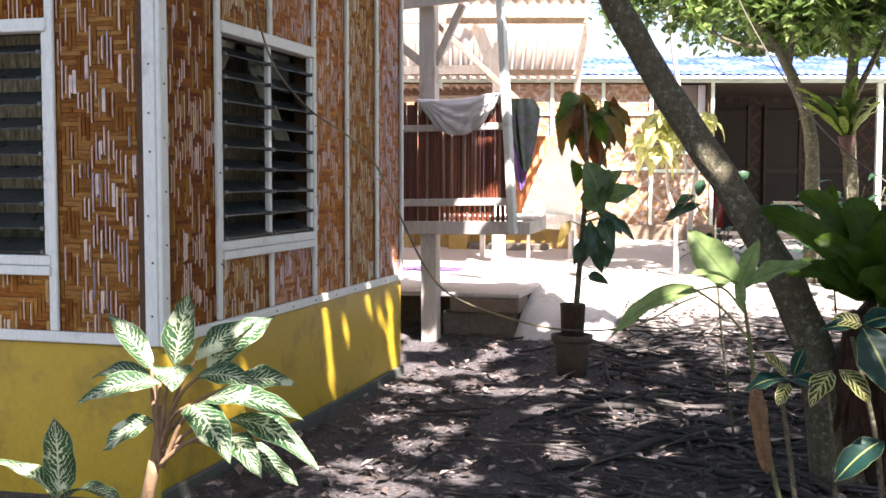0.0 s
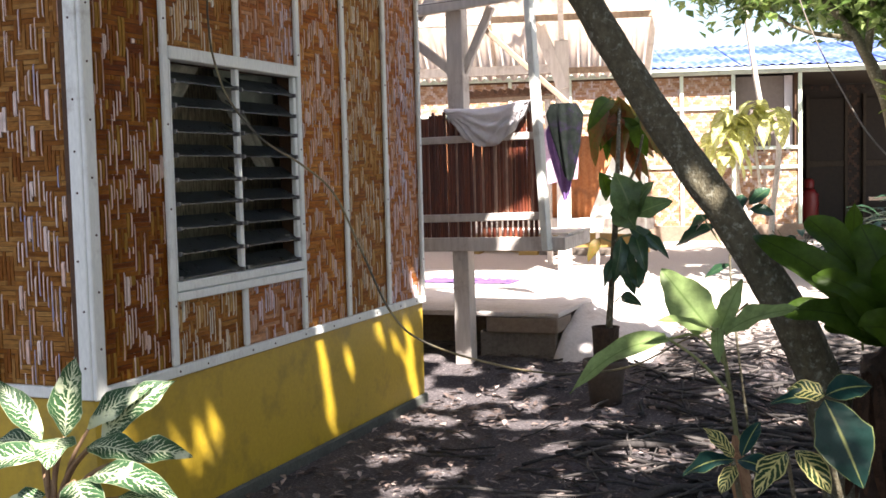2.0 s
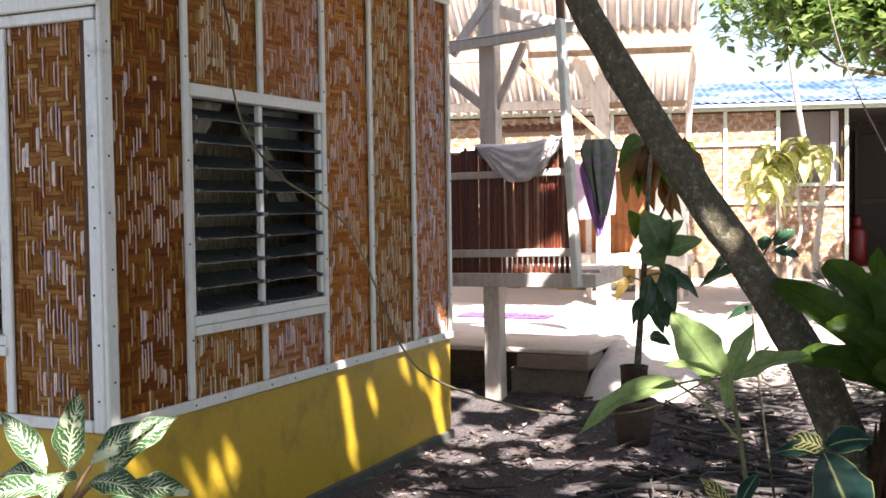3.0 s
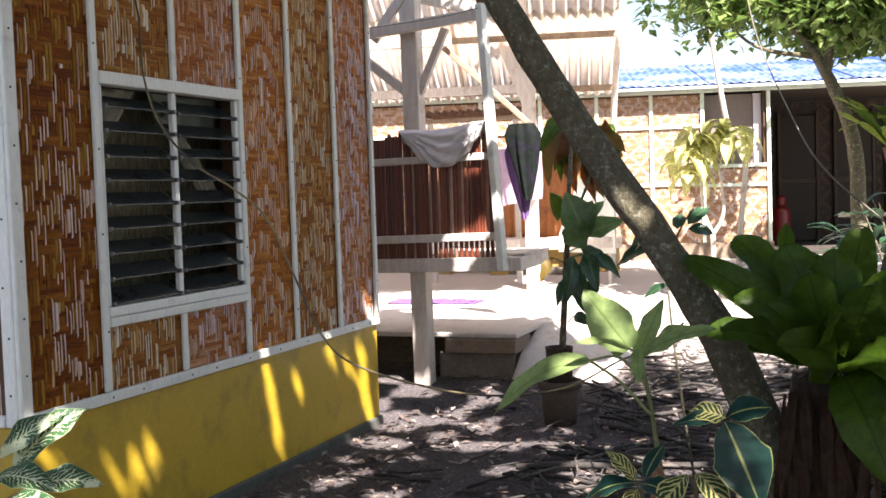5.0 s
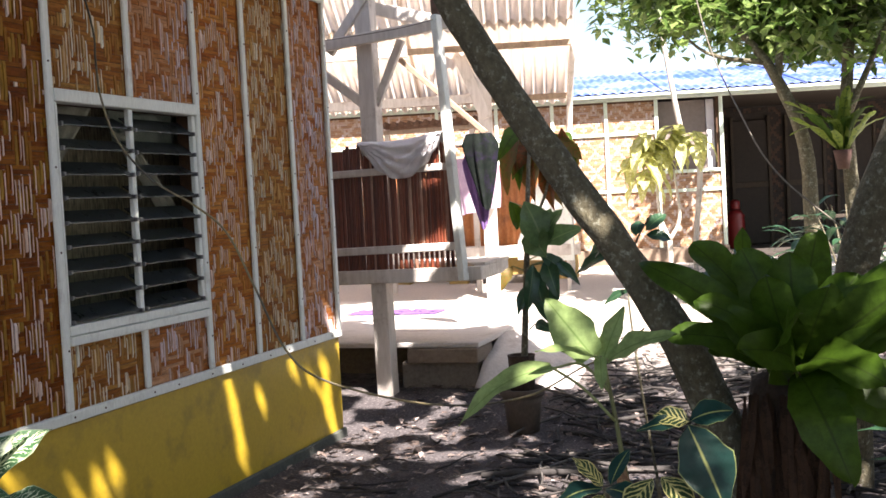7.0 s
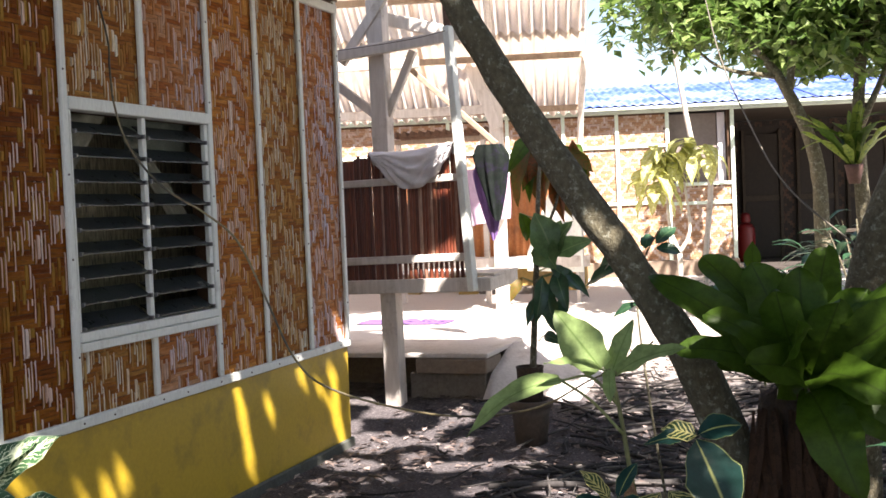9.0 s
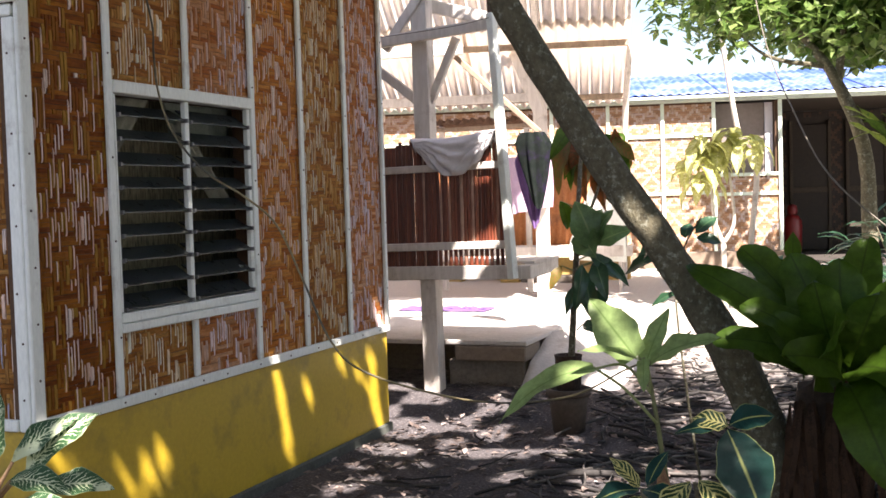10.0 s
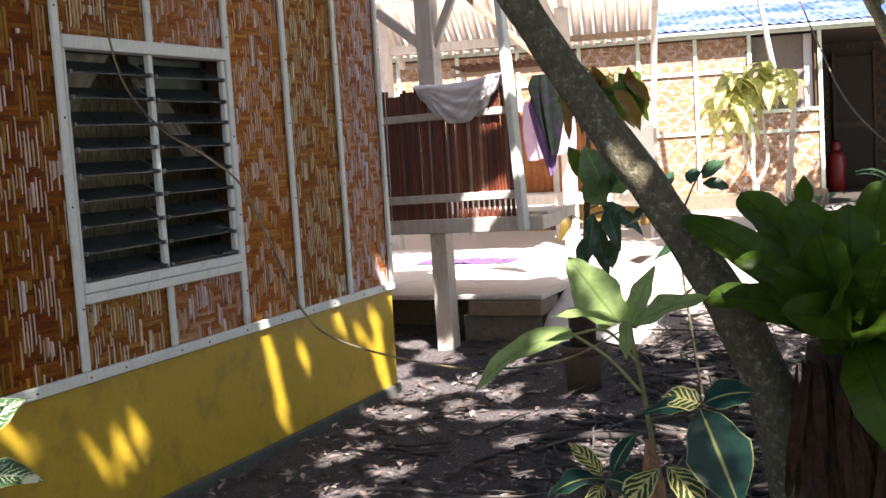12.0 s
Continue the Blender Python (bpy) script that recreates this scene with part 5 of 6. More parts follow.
# far woods behind the cottage
build_tree("far_tree", "large tree rising behind the blue roof", [(0.5, 24.0, 0.5), (0.4, 24.0, 3.0), (0.2, 24.0, 6.0)], [0.3, 0.25, 0.15],
           [([(0.4, 24.0, 3.0), (2.0, 24.0, 5.0)], 0.12)], [((-1.6, 24.0, 5.8), (2.2, 1.6, 1.4), 0.7), ((0.6, 24.0, 5.4), (2.4, 2.0, 1.8), 1.4), ((3.2, 24.0, 5.4), (3.0, 2.0, 2.1), 1.4), ((5.6, 24.0, 4.8), (2.5, 2.0, 2.2))], 15000, 0.26, 11, pose(0.5, 24.0, 0.5), leaf_mat="leaf_bright")


def build_nest_fern():
    t = thing("nest_fern", "large birds nest fern growing on the tree trunk", "fern", at=pose(0.90, 5.42, 0.0))
    c = Vector((0.89, 5.18, 0.84))
    # the matted root ball
    bm = bmesh.new()
    bmesh.ops.create_icosphere(bm, subdivisions=3, radius=1.0, matrix=Matrix.Translation((0.83, 5.42, 0.42)) @ Matrix.Diagonal((0.17, 0.17, 0.44, 1)))
    for v in bm.verts:
        v.co += (v.co - Vector((0.83, 5.42, 0.42))) * 0.35 * noise.noise(v.co * 9)
    for f in bm.faces:
        f.smooth = True
    part("root_ball", bm, M["roots"], t, "dark brown matted fern roots")
    # frond tips are placed to fit the camera's view
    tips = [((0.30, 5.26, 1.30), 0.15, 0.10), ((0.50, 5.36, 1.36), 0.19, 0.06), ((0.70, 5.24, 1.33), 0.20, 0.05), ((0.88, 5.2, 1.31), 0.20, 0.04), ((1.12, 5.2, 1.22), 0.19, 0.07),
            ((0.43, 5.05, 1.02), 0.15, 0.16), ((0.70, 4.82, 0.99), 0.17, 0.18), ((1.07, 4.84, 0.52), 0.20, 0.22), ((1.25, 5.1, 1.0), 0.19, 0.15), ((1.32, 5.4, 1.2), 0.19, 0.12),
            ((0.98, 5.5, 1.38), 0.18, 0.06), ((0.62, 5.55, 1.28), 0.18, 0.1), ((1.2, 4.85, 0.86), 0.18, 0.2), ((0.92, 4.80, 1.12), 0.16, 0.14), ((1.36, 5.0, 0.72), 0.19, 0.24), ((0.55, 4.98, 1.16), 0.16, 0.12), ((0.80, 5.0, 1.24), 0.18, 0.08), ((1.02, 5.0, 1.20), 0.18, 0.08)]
    rnd = random.Random(2)
    for k in range(16):
        a = rnd.uniform(0, 2 * math.pi)
        tips.append(((0.97 + 0.42 * math.cos(a), 5.2 + 0.3 * math.sin(a), rnd.uniform(0.85, 1.30)), rnd.uniform(0.16, 0.22), 0.12))
    tips += [((1.36, 5.1, 0.66), 0.17, 0.25)]
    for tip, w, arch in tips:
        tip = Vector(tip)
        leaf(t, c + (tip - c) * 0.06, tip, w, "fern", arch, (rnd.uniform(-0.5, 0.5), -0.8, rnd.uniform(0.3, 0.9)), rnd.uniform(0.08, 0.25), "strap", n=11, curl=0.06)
    for k in range(26):
        x = 0.68 + rnd.uniform(0.0, 0.32)
        leaf(t, (x, 5.26 + 0.03 * (k % 3), 0.72), (x + rnd.uniform(-0.10, 0.12), rnd.uniform(5.10, 5.26), rnd.uniform(0.05, 0.45)), rnd.uniform(0.018, 0.05), "dead_blade", rnd.uniform(0.0, 0.2), (0, -1, 0), 0.5, "strap", "dead_frond")


M["dead_blade"] = leaf_material("dead_frond", (0.052, 0.028, 0.016), (0.03, 0.017, 0.010), 3, 0.1, 0.4, 0.9, 0.1, 0.7)
M["roots"] = surface("fern_roots", (0.035, 0.021, 0.014), (0.075, 0.046, 0.03), (0.02, 0.014, 0.01), 0.95, 50, 8, (1, 1, 0.4), 0.9, 0.02)
build_nest_fern()


def lathe(profile, c, seg=24):
    bm = bmesh.new()
    prev = None
    for r, z in profile:
        row = [bm.verts.new((c[0] + r * math.cos(2 * math.pi * a / seg), c[1] + r * math.sin(2 * math.pi * a / seg), c[2] + z)) for a in range(seg)]
        if prev:
            for i in range(seg):
                bm.faces.new((prev[i], prev[(i + 1) % seg], row[(i + 1) % seg], row[i])).smooth = True
        else:
            bm.faces.new(row[::-1])
        prev = row
    bm.faces.new(prev)
    return bm


def build_potted_plant():
    g = ground_z(-0.92, 7.75) - 0.02
    t = thing("potted_plant", "tall rubber plant with withered upper leaves in an earthen pot", "plant", at=pose(-0.92, 7.75, g))
    pot = part("pot", lathe([(0.105, 0.0), (0.125, 0.20), (0.137, 0.248)], (-0.92, 7.75, g)), M["terracotta"], t, "brown earthen pot with a thick rim")
    part("rim", lathe([(0.137, 0.25), (0.150, 0.255), (0.152, 0.30), (0.125, 0.30), (0.12, 0.26)], (-0.92, 7.75, g)), M["terracotta"], pot)
    part("inner_pot", lathe([(0.08, 0.24), (0.09, 0.50), (0.095, 0.52), (0.08, 0.52), (0.078, 0.48)], (-0.92, 7.77, g)), M["roots"], t, "dark inner pot standing in the earthen one")
    CROWN = (-0.96, 8.45, 2.02)
    stalk(t, [(-0.90, 7.75, g + 0.4), (-0.86, 7.75, 0.95), (-0.83, 7.75, 1.35), (-0.86, 7.95, 1.7), CROWN], (0.024, 0.012), "bark")
    stalk(t, [(-0.84, 7.76, 1.30), (-0.72, 7.80, 1.55), (-0.66, 7.8, 1.78)], (0.012, 0.008), "bark")
    rnd = random.Random(12)

    # withered leaves hanging from the top, broad green ones at the middle, drooping bluish ones below; ends placed to
    # fit the camera's view
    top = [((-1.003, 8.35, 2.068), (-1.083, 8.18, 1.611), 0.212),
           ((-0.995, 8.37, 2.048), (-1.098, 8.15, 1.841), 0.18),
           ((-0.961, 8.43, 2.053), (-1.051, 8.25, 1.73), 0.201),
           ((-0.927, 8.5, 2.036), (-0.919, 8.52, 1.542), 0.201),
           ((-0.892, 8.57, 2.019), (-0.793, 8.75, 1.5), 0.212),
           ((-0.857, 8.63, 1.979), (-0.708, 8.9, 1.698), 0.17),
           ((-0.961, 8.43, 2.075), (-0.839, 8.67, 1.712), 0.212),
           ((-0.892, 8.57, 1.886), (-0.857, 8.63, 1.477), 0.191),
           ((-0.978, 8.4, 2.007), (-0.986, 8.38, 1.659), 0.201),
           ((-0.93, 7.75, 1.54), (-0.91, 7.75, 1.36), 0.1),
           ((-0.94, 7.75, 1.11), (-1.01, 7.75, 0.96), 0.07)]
    middle = [((-0.71, 1.21), (-0.83, 1.56), 0.23), ((-0.75, 1.21), (-0.67, 1.50), 0.18), ((-0.70, 1.25), (-0.57, 1.49), 0.14), ((-0.71, 1.25), (-0.46, 1.36), 0.15), ((-0.82, 1.34), (-0.68, 1.18), 0.20)]
    low = [((-0.75, 1.18), (-0.58, 1.03), 0.11), ((-0.66, 1.14), (-0.48, 0.99), 0.07), ((-0.76, 1.05), (-0.70, 0.76), 0.13), ((-0.79, 1.12), (-0.83, 0.83), 0.10), ((-0.74, 0.94), (-0.66, 0.80), 0.15),
           ((-0.81, 0.72), (-0.65, 0.68), 0.08), ((-0.70, 1.08), (-0.79, 0.90), 0.09), ((-0.72, 1.14), (-0.62, 0.90), 0.12), ((-0.80, 1.0), (-0.90, 0.80), 0.10)]
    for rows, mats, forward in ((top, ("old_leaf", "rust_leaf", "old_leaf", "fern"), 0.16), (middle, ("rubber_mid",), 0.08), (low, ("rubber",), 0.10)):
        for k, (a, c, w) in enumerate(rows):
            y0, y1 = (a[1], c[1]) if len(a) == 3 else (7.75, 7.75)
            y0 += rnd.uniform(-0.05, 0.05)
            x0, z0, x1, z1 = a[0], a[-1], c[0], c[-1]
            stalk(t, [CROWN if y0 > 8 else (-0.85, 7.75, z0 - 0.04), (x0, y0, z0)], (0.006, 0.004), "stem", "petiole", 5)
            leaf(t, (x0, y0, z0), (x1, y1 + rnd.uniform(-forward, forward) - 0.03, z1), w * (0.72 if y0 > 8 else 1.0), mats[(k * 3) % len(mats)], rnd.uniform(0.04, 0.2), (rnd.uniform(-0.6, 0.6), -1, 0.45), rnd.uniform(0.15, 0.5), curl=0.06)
    for k in range(30):
        a = rnd.uniform(0, 6.28)
        b = Vector(CROWN) + Vector((rnd.uniform(-0.14, 0.24), rnd.uniform(-0.2, 0.4), rnd.uniform(-0.16, 0.06)))
        leaf(t, b, b + Vector((0.16 * math.cos(a), 0.16 * math.sin(a), -rnd.uniform(0.12, 0.34))), rnd.uniform(0.09, 0.15), rnd.choice(("old_leaf", "rust_leaf", "old_leaf", "fern")), 0.2, (rnd.uniform(-0.7, 0.7), -1, 0.3), 0.35)


build_potted_plant()


def build_lime_tree():
    y0 = 11.9
    g = ground_z(-0.45, y0)
    t = thing("young_tree", "young tree with lime green leaves on thin pale stems", "tree", at=pose(-0.43, y0, g))
    stalk(t, [(-0.42, y0, g - 0.03), (-0.43, y0, 1.05)], (0.034, 0.026), "pale_bark", "trunk")
    for pts in ([(-0.43, y0, 1.02), (-0.52, y0, 1.30), (-0.54, y0, 1.75)], [(-0.43, y0, 1.02), (-0.32, y0, 1.26), (-0.36, y0, 1.75)]):
        stalk(t, pts, (0.024, 0.012), "pale_bark", "limb")
    rnd = random.Random(21)
    for k in range(120):
        cx, cz = rnd.choice(((-0.70, 1.84), (-0.60, 2.0), (-0.36, 2.08), (-0.18, 2.02), (-0.48, 1.94), (-0.66, 1.72)))
        a = rnd.uniform(0, 2 * math.pi)
        ln = rnd.uniform(0.18, 0.30)
        b = Vector((cx + rnd.uniform(-0.09, 0.09), y0 + rnd.uniform(-0.18, 0.18), cz + rnd.uniform(-0.10, 0.12)))
        leaf(t, b, b + Vector((math.cos(a) * ln * 0.75, math.sin(a) * ln * 0.75, rnd.uniform(-1.3, 0.05) * ln)), 0.115, "lime", 0.2, n=5)


build_lime_tree()


def build_saplings():
    for pts, r in (([(-0.35, 14.0, 0.40), (-0.345, 14.0, 0.93), (-0.265, 14.0, 1.86), (-0.446, 14.0, 2.2), (-0.63, 14.0, 3.35), (-0.75, 14.0, 4.2)], (0.035, 0.03)),):
        t = thing("bare_sapling", "thin pale bent tree stem before the cottage window", "tree", at=pose(*pts[0]))
        stalk(t, pts, r, "pale_bark", "trunk")
    # the darker trunk close to the path, with strap leaved plant in a pot
    t = thing("dark_trunk", "dark leaning tree trunk at the edge of the garden", "tree", at=pose(1.12, 6.8, 0.0))
    stalk(t, [(1.12, 6.8, -0.05), (1.13, 6.7, 0.8), (1.22, 6.6, 1.32), (1.42, 6.6, 1.85), (1.7, 6.5, 2.8)], (0.11, 0.085), "bark", "trunk", 12)
    t = thing("orchid_pot", "reddish hanging pot with upright strap leaves on the tree", "plant", at=pose(1.02, 11.7, 1.6))
    part("pot", lathe([(0.05, 0.0), (0.08, 0.14), (0.09, 0.18), (0.078, 0.18), (0.07, 0.15)], (1.06, 11.7, 1.64)), M["terracotta_red"], t)
    rnd = random.Random(31)
    for k in range(30):
        a = rnd.uniform(0, 2 * math.pi)
        ln = rnd.uniform(0.35, 0.85)
        sp = rnd.uniform(0.1, 0.8)
        b = Vector((1.06 + 0.05 * math.cos(a), 11.7 + 0.05 * math.sin(a), 1.82))
        leaf(t, b, b + Vector((math.cos(a) * ln * sp, math.sin(a) * ln * sp, ln * (1 - 0.6 * sp))), rnd.uniform(0.08, 0.13), rnd.choice(("strap", "strap", "fern")), rnd.uniform(0.0, 0.3), shape="strap", n=7, curl=rnd.uniform(0, 0.25))


def build_shrub(x, y, r, hgt, n, mat, seed, label):
    g = ground_z(x, y)
    t = thing("shrub", label, "shrub", at=pose(x, y, g))
    rnd = random.Random(seed)
    for k in range(4):
        a = rnd.uniform(0, 6.28)
        stalk(t, [(x, y, g - 0.02), (x + 0.3 * r * math.cos(a), y + 0.3 * r * math.sin(a), g + hgt * 0.5), (x + 0.6 * r * math.cos(a), y + 0.6 * r * math.sin(a), g + hgt * 0.9)], (0.015, 0.006), "bark", "stem", 5)
    for k in range(n):
        a, q = rnd.uniform(0, 6.28), rnd.uniform(0.1, 1) ** 0.6
        b = Vector((x + r * q * math.cos(a), y + r * q * math.sin(a), g + hgt * rnd.uniform(0.2, 1.0) * (1.15 - 0.5 * q)))
        a2, ln = a + rnd.uniform(-0.9, 0.9), rnd.uniform(0.18, 0.34)
        leaf(t, b, b + Vector((math.cos(a2) * ln, math.sin(a2) * ln, rnd.uniform(-0.5, 0.45) * ln)), rnd.uniform(0.06, 0.10), mat, 0.18, n=5)


M["terracotta_red"] = surface("red_clay", (0.06, 0.028, 0.022), (0.09, 0.045, 0.035), (0.11, 0.06, 0.045), 0.85, 40, 6)
build_saplings()
def build_climber():
    t = thing("sapling", "thin sapling with a few dark leaves behind the leaning trunk", "plant", at=pose(0.22, 6.2, 0.0))
    stalk(t, [(0.22, 6.2, -0.02), (0.14, 6.18, 0.6), (0.10, 6.14, 1.12), (0.12, 6.3, 1.32), (0.20, 6.35, 1.47)], (0.008, 0.004), "bark", "stem", 6)
    stalk(t, [(0.06, 6.14, 1.2), (-0.06, 6.3, 1.34)], (0.005, 0.004), "stem", "stem", 5)
    for b, tip, w in (((0.17, 6.33, 1.38), (0.27, 6.38, 1.46), 0.085), ((0.12, 6.32, 1.36), (0.13, 6.4, 1.43), 0.07), ((0.17, 6.33, 1.36), (0.29, 6.36, 1.33), 0.075),
                      ((-0.02, 6.32, 1.33), (-0.14, 6.4, 1.22), 0.09), ((0.02, 6.3, 1.28), (-0.20, 6.36, 1.17), 0.085), ((0.0, 6.3, 1.32), (0.02, 6.42, 1.42), 0.06), ((0.10, 6.2, 1.10), (-0.03, 6.2, 1.03), 0.05)):
        leaf(t, b, tip, w, "rubber", 0.12, (0, -0.7, 0.7), 0.2, n=6)
    t = thing("seedling", "single upright green leaf above the nest fern", "plant", at=pose(0.66, 5.9, 0.9))
    stalk(t, [(0.70, 5.9, 0.75), (0.66, 5.9, 1.28)], (0.006, 0.004), "stem", "stem", 5)
    leaf(t, (0.66, 5.9, 1.26), (0.665, 5.88, 1.40), 0.075, "fern", 0.04, (0, -1, 0.1), 0.15, n=6)


build_climber()
build_shrub(1.25, 11.3, 0.55, 1.15, 90, "rubber", 45, "dark leafy shrub under the slim garden trees")
build_shrub(1.35, 13.4, 0.75, 1.0, 70, "rubber", 41, "dark leafy shrub in front of the shaded porch")
build_shrub(1.9, 9.2, 0.6, 1.2, 60, "fern", 42, "green leafy shrub beside the garden trees")
build_shrub(1.75, 6.2, 0.5, 1.0, 30, "rubber", 43, "dark leafy shrub beside the nest fern")
build_shrub(-0.1, 13.4, 0.45, 0.45, 30, "rubber", 44, "low dark shrub at the foot of the cottage")


# ---- cables ----
def cable(label, pts, r, mat="cable", name="cable"):
    tagged(part(name, tube(smooth_path(pts, 8), r, 6), M[mat]), label, "cable")


cable("loose cable in patchy yellow and dark slung from the house wall to the leaning tree", [(-2.13, 4.9, 3.0), (-2.1, 5.067, 2.465), (-2.06, 5.029, 2.278), (-2.0, 4.968, 2.102), (-1.9, 4.926, 1.905), (-1.74, 4.929, 1.723), (-1.57, 4.985, 1.601), (-1.46, 5.057, 1.473), (-1.34, 5.056, 1.235), (-1.18, 5.008, 0.965), (-1.04, 5.06, 0.83), (-0.76, 5.26, 0.706), (-0.52, 5.43, 0.655), (-0.27, 5.60, 0.672), (-0.07, 5.75, 0.77), (0.08, 5.85, 0.83), (0.20, 5.90, 0.93)], 0.0048)
cable("thin dark wire strung across the front of the hut", [(-2.98, 8.40, 2.83), (-2.45, 8.40, 2.83), (-1.90, 8.41, 2.86), (-1.62, 8.42, 2.90)], 0.003, "rope", "wire")
cable("old rope slung from the trees towards the path", [(0.05, 10.5, 3.3), (0.30, 9.0, 2.585), (0.56, 8.0, 2.02), (0.80, 7.2, 1.62), (1.18, 6.62, 1.27)], 0.0048, "rope", "rope")


# ---- ground litter ----
def build_litter():
    rnd = random.Random(77)
    verts, faces = [], []
    for _ in range(15000):
        x, y = rnd.uniform(-2.1, 3.0), rnd.uniform(2.6, 10.5)
        if x < -2.1:
            continue
        z = ground_z(x, y) + rnd.uniform(0.008, 0.03)
        a, s = rnd.uniform(0, 6.28), rnd.choice((0.008, 0.012, 0.018, 0.03, 0.045)) * rnd.uniform(0.7, 1.2)
        d, w = Vector((math.cos(a), math.sin(a), rnd.uniform(-0.3, 0.3))) * s, Vector((-math.sin(a), math.cos(a), rnd.uniform(-0.3, 0.3))) * s * 0.45
        c = Vector((x, y, z))
        k = len(verts)
        verts += [c - d, c + w + Vector((0, 0, s * 0.2)), c + d, c - w + Vector((0, 0, s * 0.15))]
        faces += [(k, k + 1, k + 2), (k, k + 2, k + 3)]
    tagged(from_lists("leaf_litter", verts, faces, M["litter"]), "dry brown leaves scattered over the soil", "leaves", "", "stuff")
    # twigs
    bm = bmesh.new()
    for _ in range(760):
        x, y = rnd.uniform(-1.6, 2.6), rnd.uniform(4.2, 9.6)
        if x < -0.7 and rnd.random() < 0.75:
            continue
        a, ln = rnd.gauss(0.0, 0.9), rnd.uniform(0.1, 0.7)
        r = rnd.uniform(0.004, 0.011)
        p = []
        for k in range(4):
            q = (k / 3 - 0.5) * ln
            px, py = x + math.cos(a) * q + rnd.uniform(-0.02, 0.02), y + math.sin(a) * q + rnd.uniform(-0.02, 0.02)
            p.append((px, py, ground_z(px, py) + r + 0.012 + rnd.uniform(0, 0.03)))
        tube(p, r, 5, bm)
    tagged(part("twigs", bm, M["twig"]), "dark dry twigs lying over the soil", "twigs", "", "stuff")
    for k in range(46):
        x, y = rnd.uniform(-0.7, 2.4), rnd.uniform(5.0, 9.2)
        a, ln = rnd.gauss(0.1, 0.8), rnd.uniform(0.5, 1.5)
        r = rnd.uniform(0.009, 0.022)
        p = []
        for i in range(6):
            q = (i / 5 - 0.5) * ln
            px, py = x + math.cos(a) * q + rnd.uniform(-0.05, 0.05), y + math.sin(a) * q + rnd.uniform(-0.05, 0.05)
            p.append((px, py, ground_z(px, py) + r * 0.8 + rnd.uniform(0, 0.03)))
        bm = tube(smooth_path(p, 3), r, 7, wobble=0.25)
        sp = p[3]
        tube([sp, (sp[0] + rnd.uniform(-0.2, 0.2), sp[1] + rnd.uniform(-0.25, 0.25), sp[2] + rnd.uniform(0.0, 0.06))], [r * 0.6, r * 0.2], 5, bm)
        tagged(part("fallen_branch", bm, M["twig"]), "dark dry branch lying on the soil", "branch", "branches on the ground")


build_litter()

# crumbled concrete at the end of the slab
bm = bmesh.new()
nx, ny = 14, 12
grid = [[bm.verts.new((-1.56 + 0.80 * i / nx, 8.62 + 2.6 * j / ny, 0.02 + ground_z(0, 8.62 + 2.6 * j / ny) + max(0, 0.455 - ground_z(0, 8.62 + 2.6 * j / ny)) * (1 - i / nx) ** 1.1 * min(1, 0.45 + 1.8 * j / ny) + 0.05 * noise.noise(Vector((i * 0.7, j * 0.9, 5))) - (0.25 if i in (0, nx) or j in (0, ny) else 0))) for i in range(nx + 1)] for j in range(ny + 1)]
for a, b in zip(grid, grid[1:]):
    for i in range(nx):
        bm.faces.new((a[i], a[i + 1], b[i + 1], b[i])).smooth = True
setting("rubble_ramp", bm, M["concrete"], "crumbled concrete ramp at the end of the slab", "ramp")

# purple cloth lying on the slab
bm = bmesh.new()
grid = [[bm.verts.new((-3.5 + 0.95 * i / 20 + 0.1 * noise.noise(Vector((j, i * 0.3, 1))), 10.7 + 0.36 * j / 8 + 0.1 * noise.noise(Vector((i * 0.3, j, 2))), 0.498 + 0.035 * abs(noise.noise(Vector((i * 0.5, j * 0.8, 3)))))) for i in range(21)] for j in range(9)]
for a, b in zip(grid, grid[1:]):
    for i in range(20):
        bm.faces.new((a[i], a[i + 1], b[i + 1], b[i])).smooth = True
tagged(part("floor_cloth", bm, M["purple"]), "crumpled purple cloth lying on the concrete slab", "cloth")

# rags behind the louvres
def window_rag(label, top, bottom, x, mat, seed):
    """A limp cloth between a top edge and a bottom edge, each given as two (y, z) ends."""
    bm = bmesh.new()
    grid = []
    for j in range(13):
        v = j / 12
        row = []
        for i in range(17):
            u = i / 16
            a = Vector(top[0]).lerp(Vector(top[1]), u)
            c = Vector(bottom[0]).lerp(Vector(bottom[1]), u)
            p = a.lerp(c, v)
            row.append(bm.verts.new((x + 0.012 * math.sin(u * 19 + seed) + 0.01 * noise.noise(Vector((u * 4, v * 4, seed))), p.x, p.y + 0.008 * math.sin(u * 9))))
        grid.append(row)
    for a, b in zip(grid, grid[1:]):
        for i in range(16):
            bm.faces.new((a[i], a[i + 1], b[i + 1], b[i])).smooth = True
    ob = part("curtain", bm, mat)
    ob.modifiers.new("thick", "SOLIDIFY").thickness = 0.003
    tagged(ob, label, "curtain")


window_rag("grey curtain end hanging behind the louvre blades", ((4.84, 2.12), (5.30, 2.12)), ((4.84, 1.70), (4.95, 1.74)), -2.30, M["rag"], 1)
window_rag("dull green cloth behind the top louvre blades", ((5.42, 2.12), (5.98, 2.12)), ((5.44, 1.96), (5.98, 1.90)), -2.30, M["rag_green"], 2)
window_rag("twisted pale cloth slung slanting behind the louvres", ((5.42, 2.00), (5.54, 2.02)), ((5.80, 1.60), (5.95, 1.62)), -2.28, M["rag"], 3)


